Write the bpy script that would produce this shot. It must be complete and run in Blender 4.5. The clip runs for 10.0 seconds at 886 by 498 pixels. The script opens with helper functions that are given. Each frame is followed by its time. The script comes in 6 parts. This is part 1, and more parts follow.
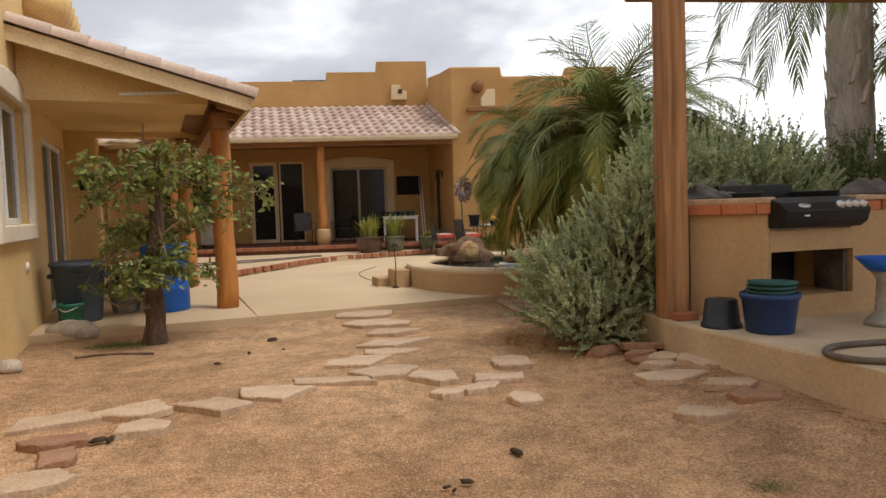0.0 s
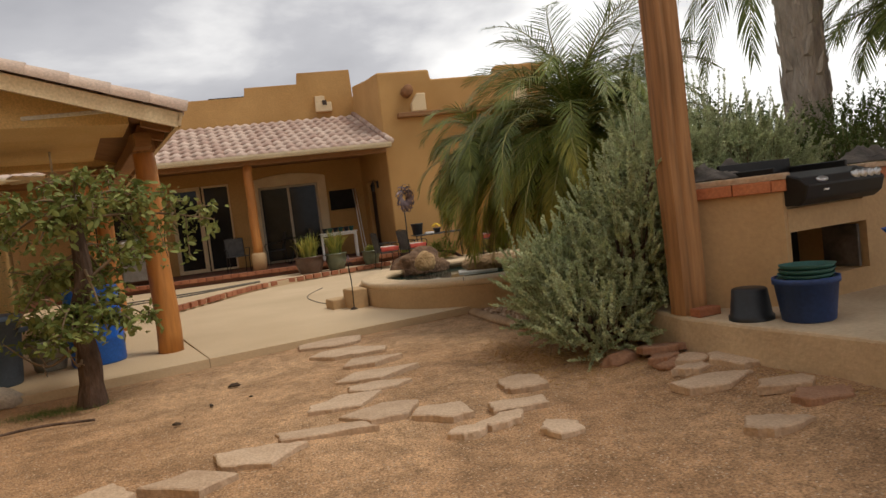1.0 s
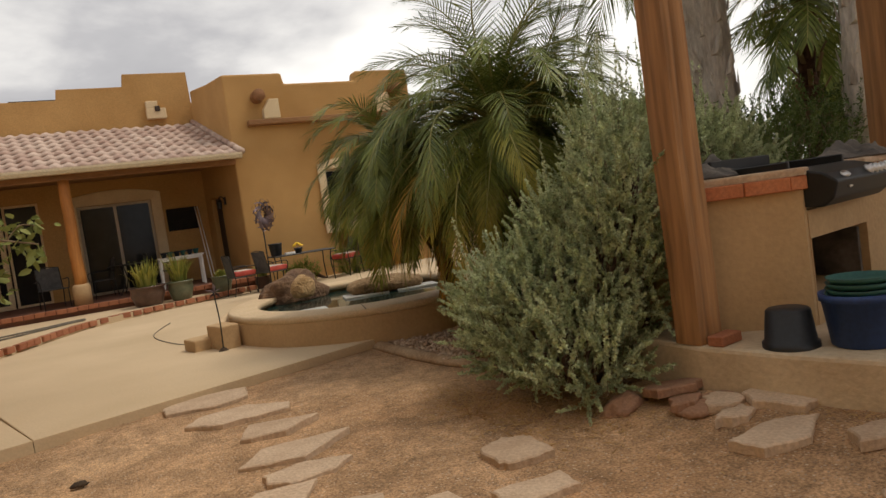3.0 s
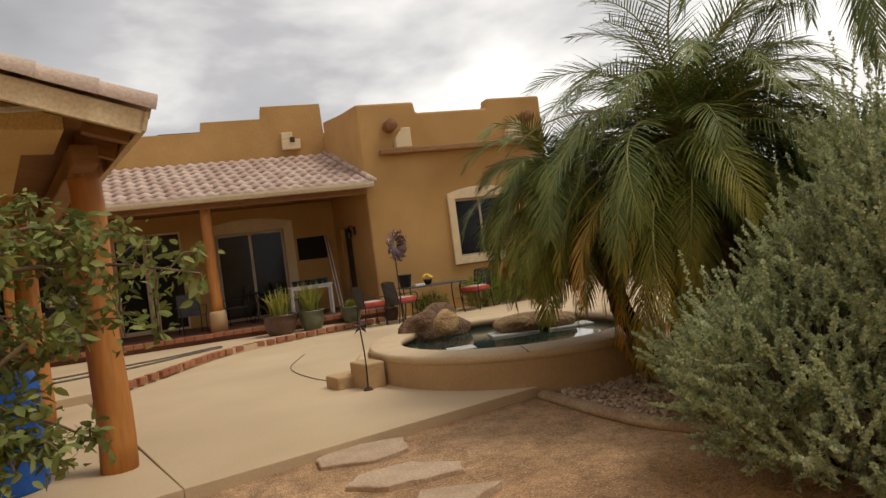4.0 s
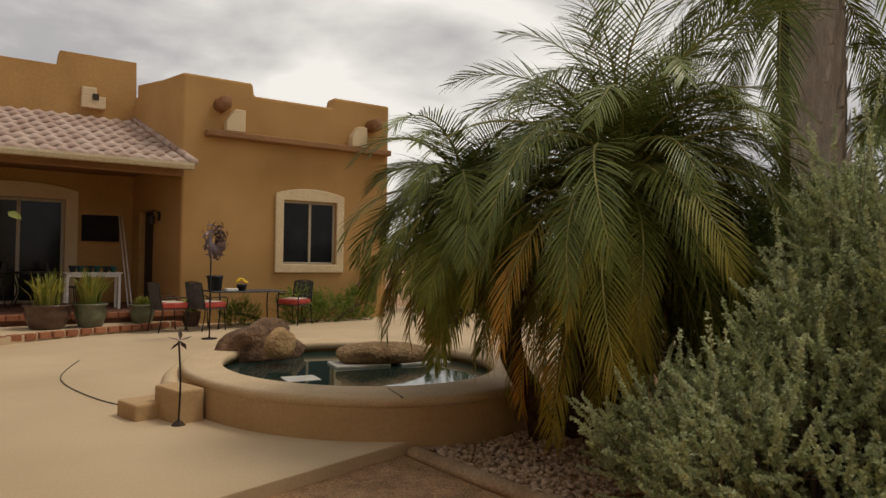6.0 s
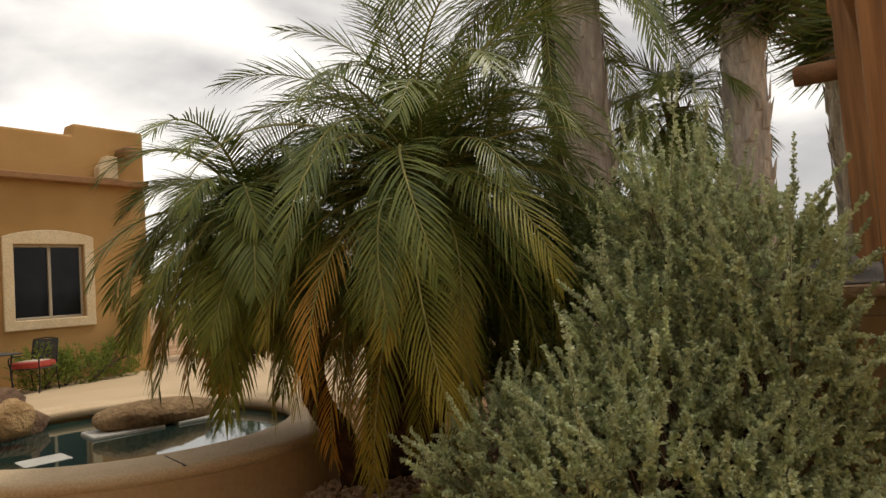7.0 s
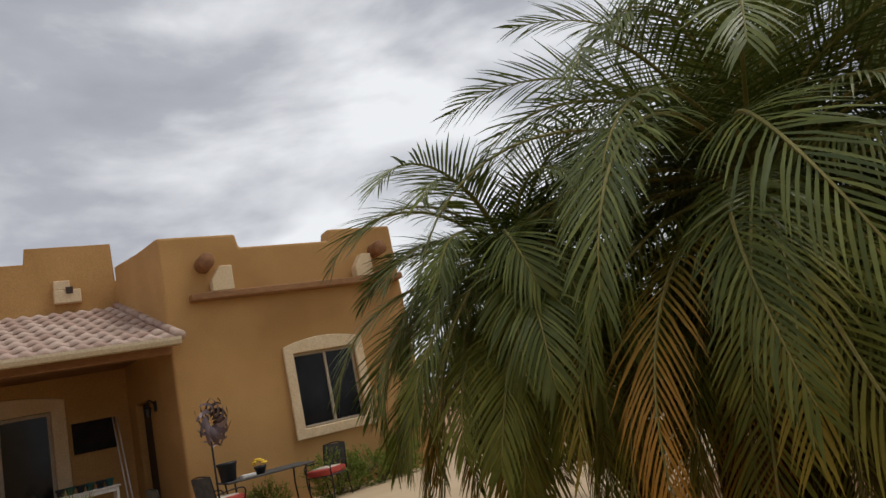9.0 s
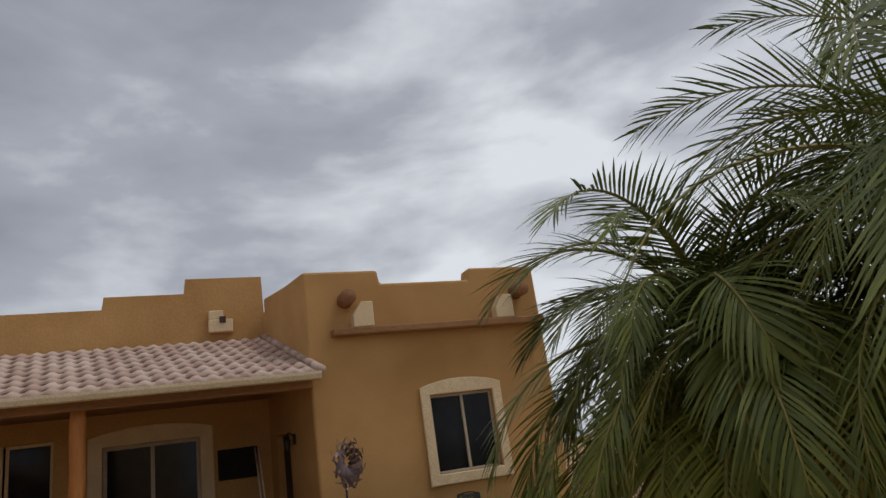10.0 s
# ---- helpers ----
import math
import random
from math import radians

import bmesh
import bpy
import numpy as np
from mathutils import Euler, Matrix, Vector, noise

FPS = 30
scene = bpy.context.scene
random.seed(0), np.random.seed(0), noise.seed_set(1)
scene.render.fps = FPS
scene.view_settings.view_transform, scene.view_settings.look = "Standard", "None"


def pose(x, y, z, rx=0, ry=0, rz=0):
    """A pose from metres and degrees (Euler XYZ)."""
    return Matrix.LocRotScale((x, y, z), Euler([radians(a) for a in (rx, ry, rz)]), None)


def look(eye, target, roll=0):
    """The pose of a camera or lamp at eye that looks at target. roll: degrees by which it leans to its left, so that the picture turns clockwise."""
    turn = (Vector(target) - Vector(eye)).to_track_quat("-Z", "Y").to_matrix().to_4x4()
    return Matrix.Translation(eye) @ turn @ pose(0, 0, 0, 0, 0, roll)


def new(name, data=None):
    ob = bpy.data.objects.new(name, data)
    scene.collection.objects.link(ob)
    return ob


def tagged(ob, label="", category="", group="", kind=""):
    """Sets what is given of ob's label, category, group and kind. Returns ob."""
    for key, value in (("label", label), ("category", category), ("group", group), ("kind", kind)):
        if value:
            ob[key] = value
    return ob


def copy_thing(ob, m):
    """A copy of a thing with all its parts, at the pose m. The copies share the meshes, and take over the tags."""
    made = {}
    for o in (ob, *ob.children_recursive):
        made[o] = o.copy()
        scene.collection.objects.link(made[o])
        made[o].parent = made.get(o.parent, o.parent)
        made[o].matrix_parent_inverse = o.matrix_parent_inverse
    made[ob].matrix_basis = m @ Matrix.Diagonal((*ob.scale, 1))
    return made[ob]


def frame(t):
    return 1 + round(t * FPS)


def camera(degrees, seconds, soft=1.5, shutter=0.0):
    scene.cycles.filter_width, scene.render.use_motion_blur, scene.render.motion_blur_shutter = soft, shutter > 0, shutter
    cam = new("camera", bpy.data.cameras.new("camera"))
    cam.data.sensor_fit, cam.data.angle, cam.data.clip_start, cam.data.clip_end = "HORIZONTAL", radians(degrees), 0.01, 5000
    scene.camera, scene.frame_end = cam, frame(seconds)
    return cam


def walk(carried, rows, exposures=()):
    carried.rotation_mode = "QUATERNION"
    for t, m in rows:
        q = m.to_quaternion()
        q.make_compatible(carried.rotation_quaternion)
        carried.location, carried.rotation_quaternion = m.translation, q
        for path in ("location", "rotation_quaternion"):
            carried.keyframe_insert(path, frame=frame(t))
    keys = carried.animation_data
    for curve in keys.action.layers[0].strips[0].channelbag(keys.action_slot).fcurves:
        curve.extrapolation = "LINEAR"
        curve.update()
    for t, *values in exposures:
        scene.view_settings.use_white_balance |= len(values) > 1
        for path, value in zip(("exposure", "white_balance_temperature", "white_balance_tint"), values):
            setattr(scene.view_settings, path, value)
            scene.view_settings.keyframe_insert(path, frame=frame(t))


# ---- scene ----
EXPOSURES = [(0.0, 0.08, 6500, 10), (0.5, -0.40, 6600, 10), (1.0, -0.2, 6800, 10), (2.0, -0.33, 7100, 10), (3.5, -0.22, 7000, 10), (4.5, -0.32, 7000, 10), (5.5, -0.42, 7100, 10),
             (6.0, -0.56, 7200, 10), (7.5, -0.05, 7200, 10), (8.0, -0.36, 7000, 10), (8.5, -0.5, 6800, 10), (9.0, -0.56, 6400, 10), (9.5, -0.62, 6300, 10), (10.0, -0.8, 6200, 10)]
cam = camera(66.4, 10.0)
PATH = [
    (0, (-2.269, -0.187, 1.277), (-2.049, 1.797, 1.161), -1.8),
    (0.5, (-2.512, 0.132, 1.338), (-2.224, 2.106, 1.194), -3.9),
    (1, (-2.629, 0.586, 1.3), (-2.195, 2.535, 1.195), -6.9),
    (1.5, (-2.803, 1.0, 1.355), (-2.247, 2.921, 1.311), -2.6),
    (2, (-2.887, 1.327, 1.351), (-2.162, 3.19, 1.267), -4.7),
    (3.5, (-2.982, 2.587, 1.356), (-2.082, 4.37, 1.25), -8.3),
    (4, (-3.144, 3.046, 1.421), (-2.536, 4.952, 1.441), -7.4),
    (4.5, (-3.231, 3.443, 1.455), (-2.585, 5.335, 1.52), -7.8),
    (5, (-3.243, 3.835, 1.459), (-2.527, 5.7, 1.559), -10.8),
    (5.5, (-3.267, 4.286, 1.496), (-2.357, 6.064, 1.603), -4.5),
    (6, (-3.289, 4.491, 1.479), (-2.149, 6.134, 1.513), 0.9),
    (7.5, (-2.785, 5.253, 1.402), (-1.094, 6.312, 1.537), -6.6),
    (8, (-2.658, 5.351, 1.441), (-1.000, 6.457, 1.609), -5.5),
    (8.5, (-2.535, 5.705, 1.457), (-1.003, 6.960, 1.736), -4.9),
    (9, (-2.218, 6.220, 1.531), (-1.123, 7.847, 1.924), -12.5),
    (9.5, (-2.069, 6.523, 1.573), (-1.066, 8.194, 2.026), -9.1),
    (10, (-2.081, 6.742, 1.682), (-1.333, 8.505, 2.258), -8.3),
]
walk(cam, [(t, look(eye, target, roll)) for t, eye, target, roll in PATH], EXPOSURES)

# ---- light: an overcast sky with breaks, and a broad soft sun ----
def make_world():
    w = bpy.data.worlds.new("overcast")
    scene.world = w
    w.use_nodes = True
    nt = w.node_tree
    nt.nodes.clear()
    N, L = nt.nodes.new, nt.links.new
    out, bg = N("ShaderNodeOutputWorld"), N("ShaderNodeBackground")
    sky = N("ShaderNodeTexSky")
    sky.sky_type, sky.sun_disc = "NISHITA", False
    sky.sun_elevation, sky.sun_rotation = radians(SUN_UP), radians(SUN_TURN)
    tc, mp = N("ShaderNodeTexCoord"), N("ShaderNodeMapping")
    mp.inputs["Scale"].default_value = (1.0, 1.0, 2.4)
    mp.inputs["Rotation"].default_value = (radians(8), radians(-16), radians(20))
    n1, n2 = N("ShaderNodeTexNoise"), N("ShaderNodeTexNoise")
    n1.inputs["Scale"].default_value, n1.inputs["Detail"].default_value, n1.inputs["Roughness"].default_value = 2.6, 9, 0.50
    n1.inputs["Distortion"].default_value = 0.2
    n2.inputs["Scale"].default_value, n2.inputs["Detail"].default_value = 0.9, 3
    add = N("ShaderNodeMath")
    add.operation, add.inputs[1].default_value = "MULTIPLY_ADD", 0.55
    ramp = N("ShaderNodeValToRGB")
    e = ramp.color_ramp.elements
    e[0].position, e[0].color = 0.58, (0.47, 0.48, 0.53, 1)
    e[1].position, e[1].color = 0.98, (1.34, 1.35, 1.36, 1)
    m = e.new(0.79)
    m.color = (0.68, 0.69, 0.74, 1)
    mix = N("ShaderNodeMix")
    mix.data_type, mix.inputs["Factor"].default_value = "RGBA", 0.93
    dim = N("ShaderNodeMix")
    dim.data_type, dim.blend_type, dim.inputs["Factor"].default_value = "RGBA", "MULTIPLY", 1.0
    dim.inputs["B"].default_value = (0.12, 0.12, 0.12, 1)
    # thinner cloud towards the horizon on the bright side
    L(tc.outputs["Generated"], mp.inputs["Vector"])
    L(mp.outputs["Vector"], n1.inputs["Vector"])
    L(mp.outputs["Vector"], n2.inputs["Vector"])
    L(n2.outputs["Fac"], add.inputs[0])
    L(n1.outputs["Fac"], add.inputs[2])
    dot = N("ShaderNodeVectorMath")
    dot.operation, dot.inputs[1].default_value = "DOT_PRODUCT", (0.80, 0.55, 0.12)
    L(tc.outputs["Generated"], dot.inputs[0])
    glow = N("ShaderNodeMapRange")
    glow.inputs["From Min"].default_value, glow.inputs["From Max"].default_value = 0.60, 1.0
    glow.inputs["To Min"].default_value, glow.inputs["To Max"].default_value = 0.0, 0.16
    L(dot.outputs["Value"], glow.inputs["Value"])
    sm = N("ShaderNodeMath")
    L(add.outputs[0], sm.inputs[0])
    L(glow.outputs[0], sm.inputs[1])
    L(sm.outputs[0], ramp.inputs["Fac"])
    L(sky.outputs[0], dim.inputs["A"])
    L(dim.outputs["Result"], mix.inputs["A"])
    L(ramp.outputs["Color"], mix.inputs["B"])
    L(mix.outputs["Result"], bg.inputs["Color"])
    bg.inputs["Strength"].default_value = SKY
    L(bg.outputs[0], out.inputs[0])


SUN_UP, SUN_TURN, SKY, SUN = 61, 113, 1.0, 2.0
make_world()
lamp = bpy.data.lights.new("sun", "SUN")
lamp.energy, lamp.angle, lamp.color = SUN, radians(18), (1.0, 0.95, 0.88)
sun = new("sun", lamp)
sun.matrix_world = look((0, 0, 30), (-15.0, 6.5, 0))

# ---- materials ----
def mat(name, a, b, rough=0.85, *args, contrast=0.15, **kw):
    return mat_nodes(name, a, b, rough, *args, contrast=contrast, **kw)


def mat_nodes(name, a, b, rough=0.85, scale=2.0, fine=45.0, bump=0.35, depth=0.01, metal=0.0, rand=0.0, island=0.0, stretch=(1, 1, 1), world=False, through_light=0.0, spec=0.4, contrast=0.15):
    m = bpy.data.materials.new(name)
    m.use_nodes = True
    nt = m.node_tree
    N, L = nt.nodes.new, nt.links.new
    p = nt.nodes["Principled BSDF"]
    p.inputs["Roughness"].default_value, p.inputs["Metallic"].default_value = rough, metal
    p.inputs["Specular IOR Level"].default_value = spec
    mp = N("ShaderNodeMapping")
    mp.inputs["Scale"].default_value = stretch
    if world:
        L(N("ShaderNodeNewGeometry").outputs["Position"], mp.inputs["Vector"])
    else:
        L(N("ShaderNodeTexCoord").outputs["Object"], mp.inputs["Vector"])
    n1, n2 = N("ShaderNodeTexNoise"), N("ShaderNodeTexNoise")
    for n, sc, de in ((n1, scale, 5), (n2, fine, 4)):
        n.inputs["Scale"].default_value, n.inputs["Detail"].default_value = sc, de
        L(mp.outputs["Vector"], n.inputs["Vector"])
    r = N("ShaderNodeMapRange")
    r.inputs["From Min"].default_value, r.inputs["From Max"].default_value = 0.32, 0.68
    L(n1.outputs["Fac"], r.inputs["Value"])
    mix = N("ShaderNodeMix")
    mix.data_type = "RGBA"
    mix.inputs["A"].default_value, mix.inputs["B"].default_value = (*a, 1), (*b, 1)
    fac = r.outputs[0]
    if rand or island:
        src = N("ShaderNodeObjectInfo").outputs["Random"] if rand else N("ShaderNodeNewGeometry").outputs["Random Per Island"]
        k = rand or island
        mm = N("ShaderNodeMix")
        mm.data_type, mm.inputs["Factor"].default_value = "FLOAT", k
        L(fac, mm.inputs["A"])
        L(src, mm.inputs["B"])
        fac = mm.outputs["Result"]
    L(fac, mix.inputs["Factor"])
    hv = N("ShaderNodeHueSaturation")
    r2 = N("ShaderNodeMapRange")
    r2.inputs["From Min"].default_value, r2.inputs["From Max"].default_value = 0.3, 0.7
    r2.inputs["To Min"].default_value, r2.inputs["To Max"].default_value = 1 - contrast, 1 + contrast
    L(n2.outputs["Fac"], r2.inputs["Value"])
    L(r2.outputs[0], hv.inputs["Value"])
    L(mix.outputs["Result"], hv.inputs["Color"])
    L(hv.outputs["Color"], p.inputs["Base Color"])
    if bump:
        bp = N("ShaderNodeBump")
        bp.inputs["Strength"].default_value, bp.inputs["Distance"].default_value = bump, depth
        L(n2.outputs["Fac"], bp.inputs["Height"])
        L(bp.outputs["Normal"], p.inputs["Normal"])
    if through_light:
        tr, ms = N("ShaderNodeBsdfTranslucent"), N("ShaderNodeMixShader")
        L(hv.outputs["Color"], tr.inputs["Color"])
        ms.inputs["Fac"].default_value = through_light
        L(p.outputs[0], ms.inputs[1])
        L(tr.outputs[0], ms.inputs[2])
        L(ms.outputs[0], nt.nodes["Material Output"].inputs["Surface"])
    return m


M_STUCCO = mat("stucco", (0.42, 0.236, 0.086), (0.545, 0.322, 0.127), 0.92, 0.7, 55, 0.55, 0.012, world=True, spec=0.2)
M_STUCCO_PORCH = mat("stucco_yellow", (0.66, 0.44, 0.18), (0.76, 0.55, 0.27), 0.92, 0.9, 55, 0.5, 0.012, world=True, spec=0.2)
M_STUCCO_LOW = mat("stucco_planter", (0.44, 0.29, 0.15), (0.53, 0.36, 0.195), 0.9, 1.6, 30, 0.35, 0.012, world=True, spec=0.25, contrast=0.06)
M_COPING = mat("coping", (0.55, 0.40, 0.24), (0.62, 0.47, 0.30), 0.85, 2.2, 70, 0.35, 0.006, world=True, spec=0.25)
M_CONC = mat("concrete", (0.51, 0.38, 0.235), (0.61, 0.465, 0.30), 0.88, 0.55, 50, 0.2, 0.004, world=True, spec=0.25, contrast=0.06)
M_CONC_EDGE = mat("concrete_rough", (0.46, 0.35, 0.23), (0.60, 0.48, 0.33), 0.9, 1.8, 30, 0.5, 0.012, world=True, spec=0.2, contrast=0.08)
M_EDGING = mat("weathered_edging", (0.30, 0.195, 0.115), (0.44, 0.31, 0.195), 0.95, 2.5, 40, 0.7, 0.012, world=True, spec=0.15, contrast=0.2)
M_CAPBRICK = mat("orange_red_brick", (0.40, 0.115, 0.050), (0.55, 0.235, 0.115), 0.85, 6, 60, 0.5, 0.006, rand=0.6, spec=0.25)
M_PLASTER = mat("cream_plaster", (0.72, 0.62, 0.47), (0.80, 0.71, 0.57), 0.85, 3, 60, 0.3, 0.006, spec=0.25)
M_CREAMTRIM = mat("cream_trim", (0.66, 0.50, 0.30), (0.72, 0.57, 0.36), 0.75, 3, 40, 0.2, 0.005, spec=0.3)
M_GUTTER = mat("gutter_paint", (0.58, 0.47, 0.30), (0.64, 0.53, 0.36), 0.5, 1.5, 30, 0.05, 0.003)
M_WOOD = mat("stained_post", (0.40, 0.150, 0.035), (0.52, 0.22, 0.055), 0.55, 3.0, 26, 0.35, 0.008, stretch=(1, 1, 0.12))
M_TIMBER = mat("weathered_timber", (0.26, 0.125, 0.05), (0.38, 0.20, 0.085), 0.75, 3.0, 22, 0.8, 0.015, stretch=(1, 1, 0.06), contrast=0.34)
M_BEAM = mat("brown_beam", (0.24, 0.115, 0.045), (0.32, 0.16, 0.065), 0.75, 3, 30, 0.4, 0.008, stretch=(0.3, 1, 1))
M_VIGA = mat("viga_log", (0.20, 0.09, 0.035), (0.30, 0.14, 0.06), 0.8, 8, 40, 0.6, 0.01)
M_TILE = mat("roof_tile", (0.37, 0.235, 0.18), (0.60, 0.46, 0.37), 0.8, 3.5, 60, 0.4, 0.006, rand=0.65, spec=0.3)
M_RAKETILE = mat("rake_tile", (0.48, 0.33, 0.25), (0.62, 0.48, 0.38), 0.8, 4, 50, 0.4, 0.006, rand=0.5)
# roof underlay and joint; also shade painted behind the glass and in the drain
M_UNDER_SHADE = mat("underlay_and_shade", (0.05, 0.035, 0.028), (0.07, 0.05, 0.04), 0.95, 4, 30, 0.2)
M_BRICK = mat("red_brick", (0.25, 0.085, 0.045), (0.42, 0.18, 0.095), 0.85, 6, 60, 0.5, 0.006, rand=0.6, spec=0.25)
M_PAVER = mat("patio_paver", (0.15, 0.066, 0.042), (0.21, 0.098, 0.062), 0.75, 1.5, 50, 0.2, 0.004, rand=0.4)
M_DARKGLASS = mat("dark_glass", (0.010, 0.011, 0.012), (0.016, 0.017, 0.019), 0.10, 2, 5, 0.0, spec=0.22)
M_FRAME = mat("tan_frame", (0.42, 0.35, 0.25), (0.48, 0.40, 0.29), 0.45, 4, 30, 0.05, 0.002)
M_WHITE = mat("white_paint", (0.68, 0.66, 0.61), (0.76, 0.74, 0.70), 0.5, 4, 40, 0.08, 0.002)
M_DOOR = mat("brown_door", (0.030, 0.022, 0.018), (0.045, 0.032, 0.026), 0.5, 3, 30, 0.2, 0.004)
M_DIRT = mat("dirt", (0.36, 0.207, 0.108), (0.53, 0.338, 0.192), 0.97, 0.5, 70, 0.8, 0.02, world=True, spec=0.1, contrast=0.42)


def dirt_layers(m):
    """Scuffed darker patches and small stones on top of the fine grain."""
    nt = m.node_tree
    N, L = nt.nodes.new, nt.links.new
    p = nt.nodes["Principled BSDF"]
    pos = N("ShaderNodeNewGeometry").outputs["Position"]
    col = p.inputs["Base Color"].links[0].from_socket
    for scale, lo, hi, low, high, detail in ((2.6, 0.36, 0.60, 0.74, 1.08, 6), (11.0, 0.34, 0.58, 0.80, 1.08, 5)):
        n, r, h = N("ShaderNodeTexNoise"), N("ShaderNodeMapRange"), N("ShaderNodeHueSaturation")
        n.inputs["Scale"].default_value, n.inputs["Detail"].default_value, n.inputs["Distortion"].default_value = scale, detail, 0.6
        r.inputs["From Min"].default_value, r.inputs["From Max"].default_value = lo, hi
        r.inputs["To Min"].default_value, r.inputs["To Max"].default_value = low, high
        L(pos, n.inputs["Vector"])
        L(n.outputs["Fac"], r.inputs["Value"])
        L(r.outputs[0], h.inputs["Value"])
        L(col, h.inputs["Color"])
        col = h.outputs["Color"]
    v, r, mix = N("ShaderNodeTexVoronoi"), N("ShaderNodeMapRange"), N("ShaderNodeMix")
    v.inputs["Scale"].default_value = 55.0
    L(pos, v.inputs["Vector"])
    sep = N("ShaderNodeSeparateColor")
    L(v.outputs["Color"], sep.inputs["Color"])
    r.inputs["From Min"].default_value, r.inputs["From Max"].default_value = 0.62, 0.66
    L(sep.outputs["Red"], r.inputs["Value"])
    near = N("ShaderNodeMapRange")
    near.inputs["From Min"].default_value, near.inputs["From Max"].default_value = 0.42, 0.25
    L(v.outputs["Distance"], near.inputs["Value"])
    mul = N("ShaderNodeMath")
    mul.operation = "MULTIPLY"
    L(r.outputs[0], mul.inputs[0])
    L(near.outputs[0], mul.inputs[1])
    mix.data_type = "RGBA"
    tone = N("ShaderNodeMix")
    tone.data_type = "RGBA"
    tone.inputs["A"].default_value, tone.inputs["B"].default_value = (0.17, 0.10, 0.06, 1), (0.62, 0.47, 0.33, 1)
    L(sep.outputs["Green"], tone.inputs["Factor"])
    L(mul.outputs[0], mix.inputs["Factor"])
    L(col, mix.inputs["A"])
    L(tone.outputs["Result"], mix.inputs["B"])
    L(mix.outputs["Result"], p.inputs["Base Color"])


dirt_layers(M_DIRT)
M_ROCKBROWN = mat("brown_boulder", (0.20, 0.12, 0.06), (0.42, 0.28, 0.15), 0.9, 5, 24, 1.0, 0.04, spec=0.2)
M_WALLLEAF = mat("wall_shrub_leaf", (0.10, 0.17, 0.02), (0.34, 0.40, 0.09), 0.6, 3, 10, 0.0, island=0.65, through_light=0.25, spec=0.2)
M_FLAG = mat("flagstone", (0.40, 0.278, 0.182), (0.60, 0.448, 0.315), 0.88, 5, 45, 0.7, 0.012, rand=0.55, spec=0.2)
M_REDROCK = mat("red_sandstone", (0.26, 0.14, 0.086), (0.42, 0.245, 0.155), 0.9, 7, 50, 0.7, 0.015, rand=0.5, spec=0.2)
M_ROCK = mat("tan_boulder", (0.36, 0.22, 0.10), (0.55, 0.37, 0.19), 0.9, 5, 28, 0.9, 0.03, spec=0.2)
M_ROCKDARK = mat("dark_boulder", (0.10, 0.057, 0.036), (0.28, 0.17, 0.10), 0.9, 5, 22, 1.0, 0.04, spec=0.25)
M_GREYROCK = mat("grey_rock", (0.40, 0.34, 0.27), (0.54, 0.47, 0.38), 0.9, 6, 40, 0.8, 0.015, spec=0.2)
M_GRAVEL = mat("gravel", (0.34, 0.225, 0.15), (0.64, 0.49, 0.37), 0.9, 8, 60, 0.4, 0.006, island=0.85, spec=0.2)
M_PEBBLE = mat("pebble", (0.30, 0.18, 0.10), (0.50, 0.34, 0.21), 0.95, 8, 60, 0.3, 0.004, island=0.85, spec=0.1)
M_WATER = mat("pool_water", (0.012, 0.030, 0.024), (0.018, 0.042, 0.034), 0.04, 0.8, 7, 0.06, 0.01, spec=0.6)
M_POOLWALL = mat("pool_plaster", (0.12, 0.17, 0.145), (0.18, 0.23, 0.20), 0.7, 4, 40, 0.3, 0.006)
M_LEDGE = mat("pool_ledge", (0.46, 0.44, 0.39), (0.58, 0.56, 0.50), 0.7, 4, 40, 0.3, 0.006)
M_BARK = mat("tree_bark", (0.065, 0.042, 0.03), (0.17, 0.115, 0.085), 0.95, 9, 40, 1.0, 0.02, stretch=(1, 1, 0.35), spec=0.15)
M_TWIG = mat("twig", (0.16, 0.11, 0.07), (0.26, 0.19, 0.12), 0.9, 9, 40, 0.3, 0.004, spec=0.15)
M_PALMTRUNK = mat("palm_trunk", (0.065, 0.035, 0.024), (0.13, 0.075, 0.05), 0.95, 10, 35, 1.0, 0.03, spec=0.1)
M_FANTRUNK = mat("fan_palm_trunk", (0.40, 0.345, 0.29), (0.76, 0.69, 0.60), 0.95, 8, 30, 1.0, 0.03, rand=0.5, stretch=(1, 1, 0.3), spec=0.1)
M_FROND = mat("frond_green", (0.050, 0.085, 0.014), (0.255, 0.300, 0.075), 0.42, 1.5, 18, 0.0, island=0.75, through_light=0.14, spec=0.32)
M_FROND_OLIVE = mat("frond_olive", (0.075, 0.105, 0.016), (0.30, 0.32, 0.065), 0.5, 1.4, 14, 0.0, island=0.6, through_light=0.16, spec=0.2)
M_FROND_OLD = mat("frond_yellow", (0.15, 0.16, 0.022), (0.42, 0.31, 0.05), 0.55, 1.6, 12, 0.0, island=0.5, through_light=0.25, spec=0.35)


